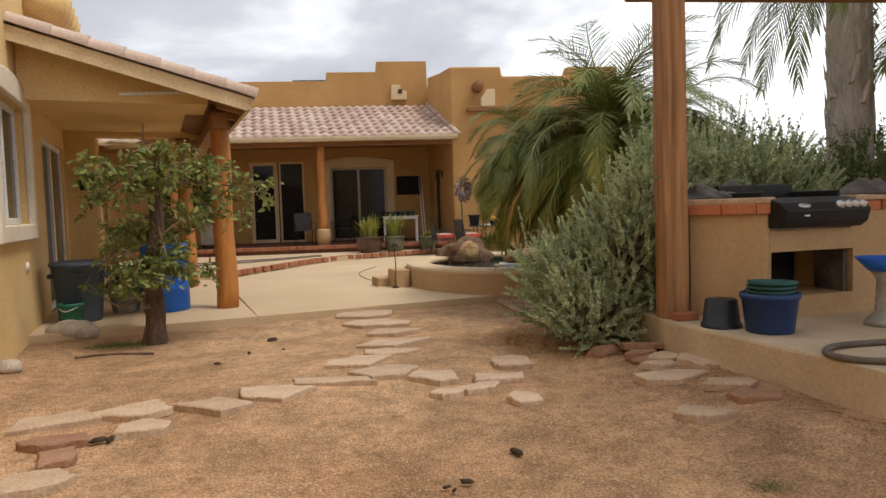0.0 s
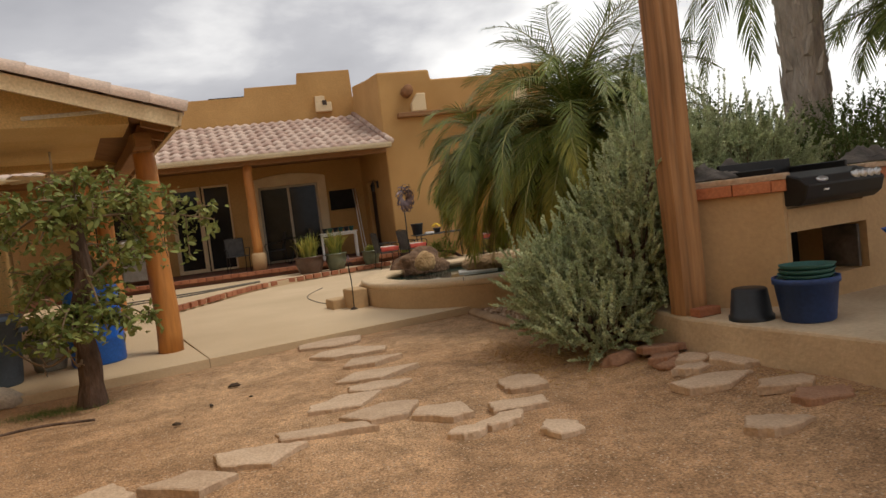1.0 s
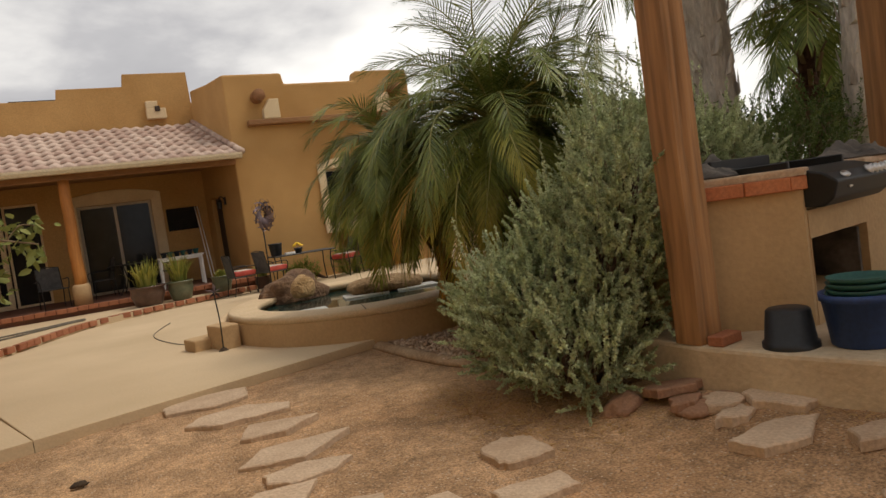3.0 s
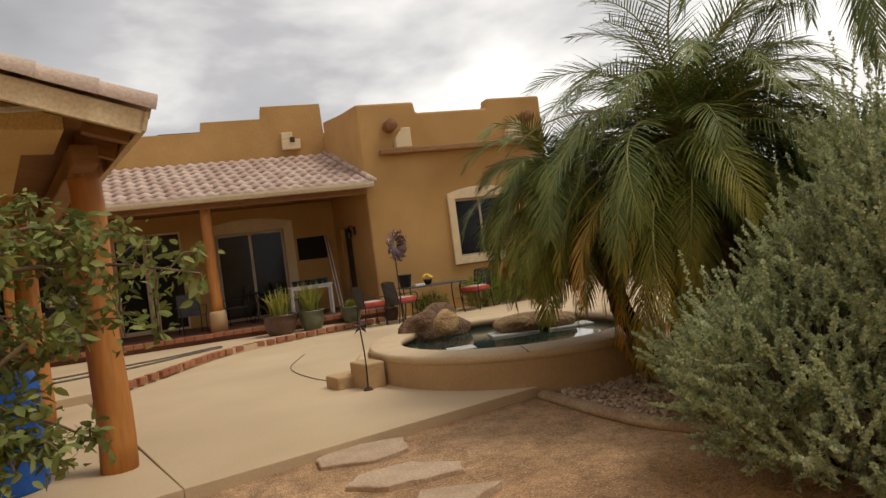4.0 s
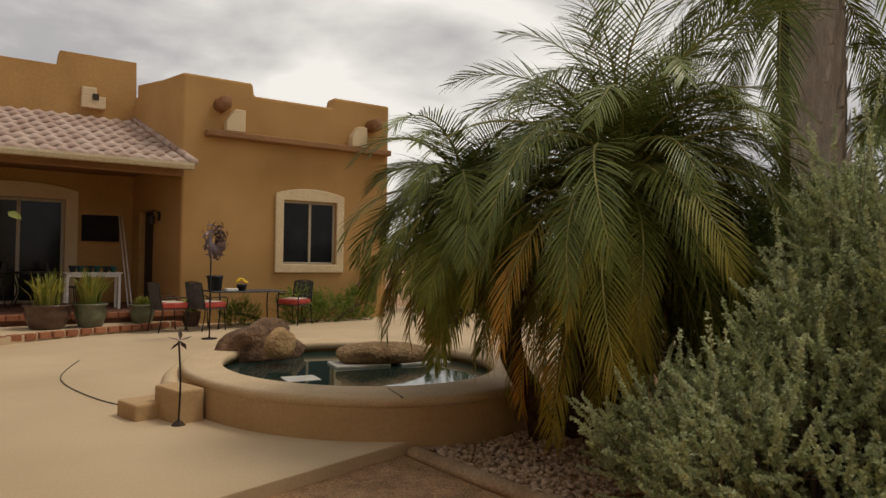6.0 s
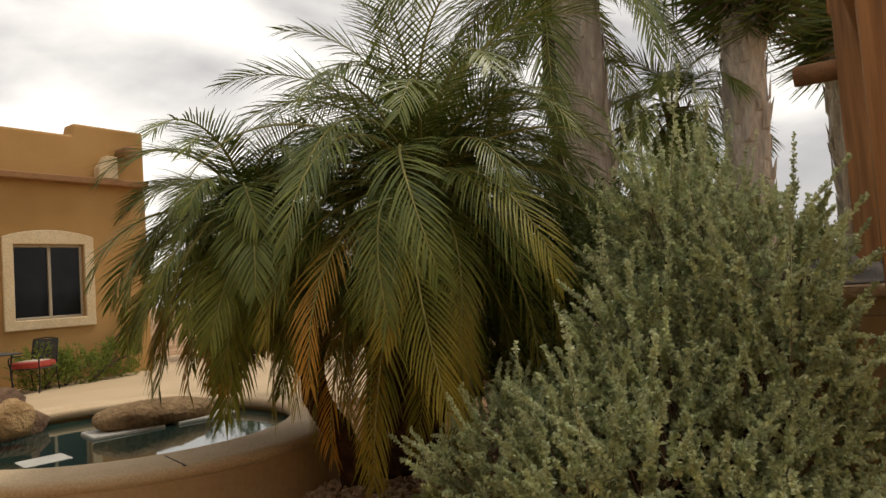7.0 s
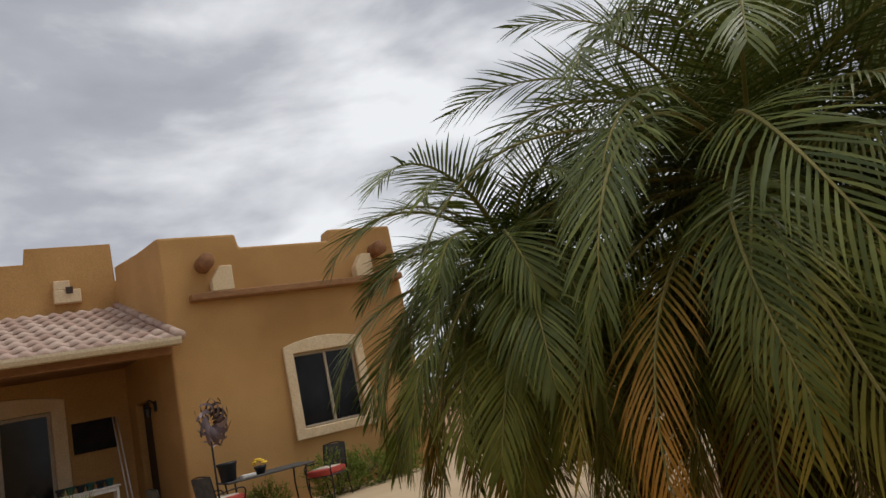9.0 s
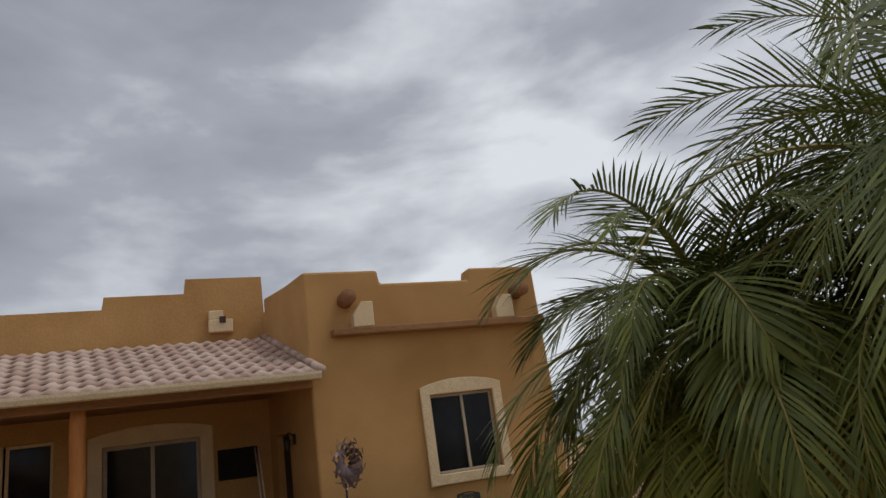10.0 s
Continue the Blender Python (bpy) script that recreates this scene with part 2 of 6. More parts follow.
def dry_tips(m, start, end, colour):
    """Leaflets dry out towards the end of the frond, measured along it from its base."""
    nt = m.node_tree
    N, L = nt.nodes.new, nt.links.new
    ln, r, n, add, mix = N("ShaderNodeVectorMath"), N("ShaderNodeMapRange"), N("ShaderNodeTexNoise"), N("ShaderNodeMath"), N("ShaderNodeMix")
    ln.operation = "LENGTH"
    tc = N("ShaderNodeTexCoord")
    L(tc.outputs["Object"], ln.inputs[0])
    n.inputs["Scale"].default_value = 3.0
    L(tc.outputs["Object"], n.inputs["Vector"])
    add.operation = "MULTIPLY_ADD"
    add.inputs[1].default_value = 0.9
    L(n.outputs["Fac"], add.inputs[0])
    L(ln.outputs["Value"], add.inputs[2])
    r.inputs["From Min"].default_value, r.inputs["From Max"].default_value = start + 0.45, end + 0.45
    L(add.outputs[0], r.inputs["Value"])
    hv = next(q for q in nt.nodes if q.bl_idname == "ShaderNodeHueSaturation")
    src = hv.inputs["Color"].links[0].from_socket
    mix.data_type = "RGBA"
    mix.inputs["B"].default_value = (*colour, 1)
    L(r.outputs[0], mix.inputs["Factor"])
    L(src, mix.inputs["A"])
    L(mix.outputs["Result"], hv.inputs["Color"])


dry_tips(M_FROND_OLIVE, 1.15, 2.3, (0.42, 0.28, 0.045))
dry_tips(M_FROND_OLD, 0.7, 1.6, (0.54, 0.28, 0.045))
M_RACHIS = mat("rachis", (0.20, 0.21, 0.06), (0.36, 0.32, 0.11), 0.6, 4, 30, 0.1, 0.002)
M_DEADFROND = mat("dead_frond", (0.14, 0.095, 0.05), (0.30, 0.21, 0.12), 0.9, 3, 20, 0.0, island=0.6, through_light=0.1, spec=0.1)
M_SAGE = mat("sage_leaf", (0.27, 0.33, 0.17), (0.74, 0.79, 0.52), 0.75, 5.0, 14, 0.0, island=0.5, through_light=0.34, spec=0.1, contrast=0.3)
M_HEDGE = mat("hedge_leaf", (0.055, 0.092, 0.020), (0.17, 0.225, 0.065), 0.6, 1.2, 12, 0.0, island=0.55, through_light=0.2, spec=0.3)
M_TREELEAF = mat("tree_leaf", (0.085, 0.125, 0.028), (0.34, 0.36, 0.12), 0.6, 1.6, 10, 0.0, island=0.65, through_light=0.28, spec=0.2)
M_GRASS = mat("grass_blade", (0.06, 0.12, 0.02), (0.16, 0.22, 0.05), 0.6, 4, 10, 0.0, island=0.7, through_light=0.2)
M_STRAW = mat("dry_straw", (0.36, 0.20, 0.08), (0.55, 0.37, 0.18), 0.9, 4, 10, 0.0, island=0.7, through_light=0.1, spec=0.1)
M_POTPLANT = mat("pot_plant_leaf", (0.12, 0.17, 0.03), (0.48, 0.42, 0.09), 0.5, 3, 10, 0.0, island=0.8, through_light=0.2)
M_BLACKPLASTIC = mat("black_plastic", (0.012, 0.014, 0.017), (0.022, 0.024, 0.028), 0.45, 5, 40, 0.15, 0.002)
M_BLUEPLASTIC = mat("blue_plastic", (0.018, 0.045, 0.15), (0.026, 0.06, 0.19), 0.5, 4, 40, 0.1, 0.002)
M_BARREL = mat("bright_blue_barrel", (0.008, 0.10, 0.50), (0.015, 0.14, 0.60), 0.4, 3, 40, 0.08, 0.002)
M_BINGREY = mat("slate_plastic", (0.055, 0.075, 0.105), (0.075, 0.10, 0.135), 0.55, 3, 40, 0.15, 0.003)
M_GREENPLASTIC = mat("green_plastic", (0.015, 0.13, 0.075), (0.025, 0.18, 0.11), 0.5, 5, 40, 0.1, 0.002)
M_TEAL = mat("teal_pot", (0.020, 0.085, 0.075), (0.035, 0.12, 0.10), 0.55, 5, 40, 0.15, 0.002)
M_GREYPOT = mat("grey_pot", (0.26, 0.24, 0.20), (0.36, 0.33, 0.28), 0.8, 5, 40, 0.3, 0.004)
M_BROWNPOT = mat("brown_glaze", (0.075, 0.042, 0.030), (0.12, 0.07, 0.05), 0.3, 5, 40, 0.1, 0.003)
M_OLIVEPOT = mat("olive_glaze", (0.09, 0.105, 0.065), (0.15, 0.16, 0.10), 0.3, 5, 40, 0.1, 0.003)
M_SOIL = mat("soil", (0.04, 0.028, 0.02), (0.07, 0.05, 0.035), 0.95, 12, 60, 0.8, 0.01)
M_IRON = mat("black_iron", (0.012, 0.012, 0.012), (0.028, 0.026, 0.024), 0.5, 6, 50, 0.2, 0.002, metal=0.3)
M_GRILL = mat("grill_enamel", (0.006, 0.006, 0.007), (0.012, 0.012, 0.012), 0.45, 5, 60, 0.1, 0.002)
M_STEEL = mat("steel", (0.55, 0.55, 0.54), (0.65, 0.65, 0.64), 0.3, 6, 60, 0.05, 0.001, metal=0.9)
M_TARP = mat("grey_tarp", (0.028, 0.024, 0.022), (0.15, 0.125, 0.105), 0.8, 5, 30, 0.6, 0.01)
# near-black: soot on the grate, the screen, and shade painted inside the niche
M_SOOT_SHADE = mat("soot_and_shade", (0.010, 0.009, 0.008), (0.022, 0.018, 0.015), 0.95, 5, 30, 0.4, 0.006)
M_HOSE = mat("hose_rubber", (0.10, 0.085, 0.065), (0.17, 0.145, 0.11), 0.7, 8, 50, 0.2, 0.003)
M_SLING = mat("grey_sling", (0.060, 0.057, 0.053), (0.10, 0.095, 0.09), 0.85, 10, 120, 0.3, 0.002)
M_RED = mat("red_cushion", (0.42, 0.060, 0.045), (0.55, 0.10, 0.075), 0.9, 6, 60, 0.4, 0.005)
M_CUSHWHITE = mat("cream_fabric", (0.55, 0.47, 0.38), (0.65, 0.57, 0.47), 0.9, 6, 60, 0.4, 0.005)
M_SPINNER = mat("bronze_petal", (0.04, 0.022, 0.024), (0.24, 0.17, 0.17), 0.4, 6, 30, 0.1, 0.002, metal=0.5, rand=0.7)
M_YELLOW = mat("yellow_flower", (0.75, 0.45, 0.02), (0.85, 0.58, 0.05), 0.6, 6, 30, 0.0)
M_PAPER = mat("white_cloth", (0.72, 0.70, 0.66), (0.8, 0.78, 0.74), 0.85, 6, 40, 0.4, 0.01)
M_CLOD = mat("dark_clod", (0.035, 0.022, 0.014), (0.075, 0.05, 0.03), 0.95, 20, 80, 0.8, 0.005)

# ---- mesh helpers ----
def obj(name, verts, faces, material, parent=None, label="", smooth=False):
    me = bpy.data.meshes.new(name)
    me.from_pydata([tuple(v) for v in verts], [], [tuple(f) for f in faces])
    me.materials.append(material)
    if smooth:
        me.polygons.foreach_set("use_smooth", [True] * len(me.polygons))
    me.update()
    ob = new(name, me)
    if parent:
        ob.parent = parent
    if label:
        ob["label"] = label
    return ob


def part(name, bm, material, parent=None, label="", smooth=False):
    me = bpy.data.meshes.new(name)
    bmesh.ops.recalc_face_normals(bm, faces=bm.faces)
    bm.to_mesh(me)
    bm.free()
    me.materials.append(material)
    if smooth:
        me.polygons.foreach_set("use_smooth", [True] * len(me.polygons))
    ob = new(name, me)
    if parent:
        ob.parent = parent
    if label:
        ob["label"] = label
    return ob


def shared(name, me, m, parent):
    ob = new(name, me)
    ob.parent = parent
    ob.matrix_basis = m
    return ob


def thing(name, at, label, category, group="", turn=0.0, kind=""):
    e = new(name)
    e.empty_display_size = 0.1
    e.matrix_basis = pose(*at, 0, 0, turn)
    return tagged(e, label, category, group, kind)


def bm_box(sx, sy, sz, m=Matrix(), bevel=0.0, seg=2, bm=None):
    bm2 = bmesh.new()
    bmesh.ops.create_cube(bm2, size=1.0, matrix=Matrix.Diagonal((sx, sy, sz, 1)))
    if bevel:
        bmesh.ops.bevel(bm2, geom=bm2.edges[:], offset=bevel, segments=seg, profile=0.5, affect="EDGES")
    bmesh.ops.transform(bm2, matrix=m, verts=bm2.verts[:])
    if bm is None:
        return bm2
    me = bpy.data.meshes.new("tmp")
    bm2.to_mesh(me)
    bm2.free()
    bm.from_mesh(me)
    bpy.data.meshes.remove(me)
    return bm


def bm_poly(points, z0, z1, bevel=0.0, seg=2, top_only=True):
    """An upright prism over a plan polygon."""
    bm = bmesh.new()
    f = bm.faces.new([bm.verts.new((x, y, z0)) for x, y in points])
    r = bmesh.ops.extrude_face_region(bm, geom=[f])
    top = [v for v in r["geom"] if isinstance(v, bmesh.types.BMVert)]
    for v in top:
        v.co.z = z1
    if bevel:
        ts = set(top)
        ed = [e for e in bm.edges if all(v in ts for v in e.verts)] if top_only else bm.edges[:]
        bmesh.ops.bevel(bm, geom=ed, offset=bevel, segments=seg, profile=0.5, affect="EDGES")
    return bm


def bm_wall(outline, holes, thick, bevel=0.0):
    """A wall in the x-z plane (outline points x, z), going back by thick in +y, with rectangular holes (x0, x1, z0, z1)."""
    xs = sorted({p[0] for p in outline} | {h[0] for h in holes} | {h[1] for h in holes})
    bm = bmesh.new()

    def span(x):
        zs = []
        n = len(outline)
        for i in range(n):
            (x0, z0), (x1, z1) = outline[i], outline[(i + 1) % n]
            if (x0 - x) * (x1 - x) < 0:
                zs.append(z0 + (z1 - z0) * (x - x0) / (x1 - x0))
        return min(zs), max(zs)
    zcuts = sorted({h[2] for h in holes} | {h[3] for h in holes})
    cells = []
    for a, b in zip(xs, xs[1:]):
        ea, eb = span(a + 1e-5), span(b - 1e-5)
        low = max(ea[0], eb[0])
        cuts = [None] + [z for z in zcuts if low < z < min(ea[1], eb[1])] + [None]
        for i in range(len(cuts) - 1):
            q = [(a, ea[0] if cuts[i] is None else cuts[i]), (b, eb[0] if cuts[i] is None else cuts[i]),
                 (b, eb[1] if cuts[i + 1] is None else cuts[i + 1]), (a, ea[1] if cuts[i + 1] is None else cuts[i + 1])]
            cx, cz = (a + b) / 2, sum(p[1] for p in q) / 4
            if not any(h[0] < cx < h[1] and h[2] < cz < h[3] for h in holes):
                cells.append(q)
    for q in cells:
        bm.faces.new([bm.verts.new((x, 0, z)) for x, z in q])
    bmesh.ops.remove_doubles(bm, verts=bm.verts[:], dist=1e-4)
    r = bmesh.ops.extrude_face_region(bm, geom=bm.faces[:])
    bmesh.ops.translate(bm, verts=[v for v in r["geom"] if isinstance(v, bmesh.types.BMVert)], vec=(0, thick, 0))
    bmesh.ops.recalc_face_normals(bm, faces=bm.faces[:])
    if bevel:
        bmesh.ops.dissolve_limit(bm, angle_limit=radians(1), verts=bm.verts[:], edges=bm.edges[:])
        ed = [e for e in bm.edges if len(e.link_faces) == 2 and e.calc_face_angle() > radians(30)]
        bmesh.ops.bevel(bm, geom=ed, offset=bevel, segments=3, profile=0.5, affect="EDGES", clamp_overlap=True)
    return bm


def bm_lathe(profile, n=32, wob=0.0, seed=0, bm=None):
    """profile: (radius, z) from the bottom up; closed at r = 0."""
    bm = bm or bmesh.new()
    rings = []
    for r, z in profile:
        if r < 1e-6:
            rings.append([bm.verts.new((0, 0, z))])
        else:
            rings.append([bm.verts.new(((r + wob * noise.noise((math.cos(a) * 2 + seed, math.sin(a) * 2, z * 3))) * math.cos(a),
                                        (r + wob * noise.noise((math.cos(a) * 2 + seed, math.sin(a) * 2 + 9, z * 3))) * math.sin(a), z))
                          for a in (2 * math.pi * i / n for i in range(n))])
    for p, q in zip(rings, rings[1:]):
        for i in range(n):
            j = (i + 1) % n
            if len(p) == 1 and len(q) == 1:
                continue
            if len(p) == 1:
                bm.faces.new((p[0], q[j], q[i]))
            elif len(q) == 1:
                bm.faces.new((p[i], p[j], q[0]))
            else:
                bm.faces.new((p[i], p[j], q[j], q[i]))
    return bm


def tube_data(points, radii, n=8, cap=True):
    """Vertices and faces of a tube along points; radii: one number or one a point."""
    pts = [Vector(p) for p in points]
    if not hasattr(radii, "__len__"):
        radii = [radii] * len(pts)
    vs, fs = [], []
    side = None
    for i, p in enumerate(pts):
        d = (pts[min(i + 1, len(pts) - 1)] - pts[max(i - 1, 0)]).normalized()
        if side is None:
            side = d.orthogonal().normalized()
        side = (side - d * side.dot(d)).normalized()
        up = d.cross(side)
        for k in range(n):
            a = 2 * math.pi * k / n
            vs.append(p + radii[i] * (math.cos(a) * side + math.sin(a) * up))
    for i in range(len(pts) - 1):
        for k in range(n):
            a, b = i * n + k, i * n + (k + 1) % n
            fs.append((a, b, b + n, a + n))
    if cap:
        fs.append(tuple(range(n))[::-1])
        fs.append(tuple(range((len(pts) - 1) * n, len(pts) * n)))
    return vs, fs


def tube(name, points, radii, material, parent=None, n=8, label=""):
    return obj(name, *tube_data(points, radii, n), material, parent, label, smooth=True)


def bent(points, steps=10):
    """A smooth line through points (Catmull-Rom)."""
    p = [Vector(points[0])] + [Vector(q) for q in points] + [Vector(points[-1])]
    out = []
    for i in range(1, len(p) - 2):
        for k in range(steps):
            t = k / steps
            out.append(0.5 * ((2 * p[i]) + (p[i + 1] - p[i - 1]) * t + (2 * p[i - 1] - 5 * p[i] + 4 * p[i + 1] - p[i + 2]) * t * t
                              + (3 * p[i] - p[i - 1] - 3 * p[i + 1] + p[i + 2]) * t ** 3))
    return out + [p[-2]]


def merge(chunks):
    vs, fs, n = [], [], 0
    for v, f in chunks:
        vs += list(v)
        fs += [tuple(i + n for i in q) for q in f]
        n += len(v)
    return vs, fs


def rock_bm(sx, sy, sz, seed, rough=0.22, sub=3, flat=0.0):
    bm = bmesh.new()
    bmesh.ops.create_icosphere(bm, subdivisions=sub, radius=1.0)
    for v in bm.verts:
        d = v.co.normalized()
        k = 1 + rough * noise.noise(d * 1.3 + Vector((seed * 7.1, 0, 0))) + rough * 0.5 * noise.noise(d * 3.1 + Vector((0, seed * 3.3, 0)))
        k += rough * 0.22 * noise.noise(d * 8 + Vector((seed, seed, 0)))
        v.co = Vector((d.x * sx, d.y * sy, d.z * sz)) * k
        if v.co.z < -sz * 0.45:
            v.co.z = -sz * 0.45
    return bm


def scatter_leaves(name, base, axis, normal, size, template, faces, material, parent=None, kind=""):
    """Leaves of one shape (template: along x, across y, up z) at base points along axis; all numpy."""
    ax = axis / np.linalg.norm(axis, axis=1, keepdims=True)
    sd = np.cross(normal, ax)
    sd /= np.linalg.norm(sd, axis=1, keepdims=True) + 1e-9
    nr = np.cross(ax, sd)
    t = np.array(template, float)
    v = base[:, None, :] + size[:, None, None] * (t[None, :, 0:1] * ax[:, None, :] + t[None, :, 1:2] * sd[:, None, :] + t[None, :, 2:3] * nr[:, None, :])
    n, k = len(base), len(t)
    fs = []
    for f in faces:
        fs.append(np.array(f)[None, :] + (np.arange(n) * k)[:, None])
    allf = np.concatenate(fs)
    me = bpy.data.meshes.new(name)
    me.vertices.add(n * k)
    me.vertices.foreach_set("co", v.reshape(-1))
    m = len(faces[0])
    me.loops.add(allf.size)
    me.loops.foreach_set("vertex_index", allf.reshape(-1))
    me.polygons.add(len(allf))
    me.polygons.foreach_set("loop_start", np.arange(0, allf.size, m))
    me.materials.append(material)
    me.update(calc_edges=True)
    me.validate()
    ob = new(name, me)
    if parent:
        ob.parent = parent
    if kind:
        ob["kind"] = kind
    return ob


LEAF = [(0, 0, 0), (0.45, -0.20, 0.05), (1.0, 0, -0.05), (0.45, 0.20, 0.05)]
LEAF_F = [(0, 1, 2), (0, 2, 3)]
BROAD = [(0, 0, 0), (0.3, -0.24, 0.05), (0.7, -0.20, 0.02), (1.0, 0, -0.08), (0.7, 0.20, 0.02), (0.3, 0.24, 0.05), (0.5, 0, -0.03)]
BROAD_F = [(0, 1, 6), (1, 2, 6), (2, 3, 6), (3, 4, 6), (4, 5, 6), (5, 0, 6)]
LA = radians(16.5)  # the side wing stands turned by this angle
UX, VX = Vector((math.cos(LA), math.sin(LA), 0)), Vector((-math.sin(LA), math.cos(LA), 0))


def uv(u, v, z=0.0):
    return UX * u + VX * v + Vector((0, 0, z))


WING = Matrix.Rotation(LA, 4, "Z")
# ---- ground ----
def lift(x, y):
    """The dirt banks up against the pad's kerb."""
    edge = 0.2 + 0.16 * max(0.0, 5.03 - y)
    t = min(1.0, max(0.0, (x - edge + 1.0) / 1.0)) * min(1.0, max(0.0, (6.2 - y) / 0.9))
    return 0.085 * t * t * (3 - 2 * t)


def make_ground():
    rng = np.random.default_rng(3)
    inner = np.arange(-11, 8.01, 0.16)
    xs = np.concatenate([[-900, -200, -60, -25], inner, [14, 30, 80, 250, 900]])
    ys = np.concatenate([[-900, -200, -60, -25, -10, -5], np.arange(-2.5, 9.8, 0.16), [14, 25, 50, 120, 300, 900]])
    vs, fs = [], []
    for y in ys:
        for x in xs:
            z = 0.0
            if -11 <= x <= 8 and -2.5 <= y <= 9.7:
                z = 0.022 * noise.noise((x * 0.6, y * 0.6, 0)) + 0.012 * noise.noise((x * 2.1, y * 2.1, 4)) + 0.006 * noise.noise((x * 5, y * 5, 8))
            vs.append((x, y, z - 0.012 + lift(x, y)))
    n = len(xs)
    for j in range(len(ys) - 1):
        for i in range(n - 1):
            a = j * n + i
            fs.append((a, a + 1, a + n + 1, a + n))
    g = obj("ground", vs, fs, M_DIRT, smooth=True)
    tagged(g, "bare sandy brown dirt yard with scuffed patches", "ground", kind="structure")
    # loose grit near the path
    k = 36000
    base = np.stack([rng.uniform(-6, 1.6, k), 1.0 + 7.3 * rng.random(k) ** 1.3, np.zeros(k)], 1)
    base[:, 2] = [0.022 * noise.noise((x * 0.6, y * 0.6, 0)) + 0.012 * noise.noise((x * 2.1, y * 2.1, 4)) - 0.010 + lift(x, y) for x, y, _ in base]
    ax = rng.normal(size=(k, 3)) * (1, 1, 0.2)
    grit = [(-0.5, 0, 0), (0, -0.4, 0), (0.5, 0, 0), (0, 0.4, 0), (0, 0, 0.5)]
    o = scatter_leaves("grit", base, ax, np.tile([0.0, 0, 1], (k, 1)), 0.005 + 0.017 * rng.random(k) ** 4, grit, [(0, 1, 4), (1, 2, 4), (2, 3, 4), (3, 0, 4)], M_PEBBLE)
    tagged(o, "loose tan grit and small pebbles on dirt", "pebbles", kind="stuff")


make_ground()


def wing_poly(points):
    return [tuple((WING @ Vector((u, v, 0)))[:2]) for u, v in points]


# concrete patio slabs, split by a joint that runs back from the front edge
slab = part("pavement", bm_poly(wing_poly([(-1.175, 8.72), (2.05, 8.72)]) + [(-0.30, 9.12), (-0.1, 10.2), (1.6, 10.7), (2.6, 11.2), (9, 11.5), (9, 22), (-7.6, 22)], -0.15, 0.08, 0.005, 1), M_CONC)
tagged(slab, "pale tan concrete patio slab with a worn front edge", "patio", kind="structure")
slab2 = part("pavement_porch", bm_poly(wing_poly([(-4.3, 8.72), (-1.180, 8.72), (-1.180, 21), (-4.3, 21)]), -0.15, 0.08, 0.005, 1), M_CONC)
tagged(slab2, "pale tan concrete slab under the porch", "patio", kind="structure")
# concrete edging of the gravel bed
edging = obj("edging_kerb", *tube_data(bent([(-0.47, 8.90, 0.0), (-0.44, 8.3, 0.0), (-0.34, 7.5, 0.0), (-0.1, 6.8, 0.0)], 8), 0.085, 10), M_EDGING, smooth=True)
edging.scale = (1, 1, 0.6)
tagged(edging, "low rounded concrete garden edging", "kerb", kind="structure")

# landing and raised patio of the main house
LANDING = [(-8.5, 12.2), (-5.0, 13.2), (-4.35, 14.5), (-3.4, 16.4), (-2.2, 17.35), (-0.9, 17.95), (0.0, 18.35), (0.15, 18.9), (-8.5, 18.9)]
part_l = tagged(part("landing", bm_poly(LANDING, 0.0, 0.20, 0.01), M_CONC), "raised tan concrete landing with a brick edge", "step", kind="structure")
part_p = tagged(part("patio_floor", bm_poly([(-11, 18.62), (0.18, 18.62), (-0.2, 22.1), (-11, 22.1)], 0.0, 0.385, 0.0), M_PAVER), "dim reddish paved floor of the covered patio", "floor", kind="structure")


def brick_run(line, z, parent, length=0.20, width=0.12, height=0.10, name="brick"):
    """Bricks laid end to end along a line, their tops at z."""
    me = bpy.data.meshes.new("brick")
    b = bm_box(length - 0.012, width, height, bevel=0.008, seg=1)
    b.to_mesh(me)
    b.free()
    me.materials.append(M_BRICK)
    pts = [Vector(p) for p in line]
    i, pos, acc = 0, pts[0].copy(), 0.0
    for i in range(len(pts) - 1):
        a, c = pts[i], pts[i + 1]
        d = c - a
        ln = d.length
        t = acc
        while t + length * 0.5 <= ln:
            q = a + d * ((t + length / 2) / ln)
            shared(name, me, pose(q.x, q.y, z - height / 2 + random.uniform(-0.003, 0.003), 0, 0, math.degrees(math.atan2(d.y, d.x)) + random.uniform(-1, 1)), parent)
            t += length
        acc = max(0.0, t - ln)


brick_run([(p.x, p.y - 0.02, 0) for p in bent([(x, y, 0) for x, y in LANDING[1:7]], 6)], 0.212, part_l)
brick_run([(-8.4, 18.58, 0), (0.15, 18.58, 0)], 0.40, part_p)

# ---- main house ----
house = thing("main_house", (0, 0, 0), "tan stucco desert house with stepped parapets and a tiled patio roof", "house")
# right wing
wing_top = [(0.2, -0.2), (0.2, 5.29), (1.66, 5.29), (1.70, 5.02), (3.55, 5.02), (3.60, 5.27), (5.09, 5.27), (5.09, -0.2)]
WIN = (2.40, 3.70, 1.34, 2.78)
w = part("wing_wall", bm_wall(wing_top, [WIN], 0.40, 0.055), M_STUCCO, house, smooth=False)
w.location = (0, 19.0, 0)
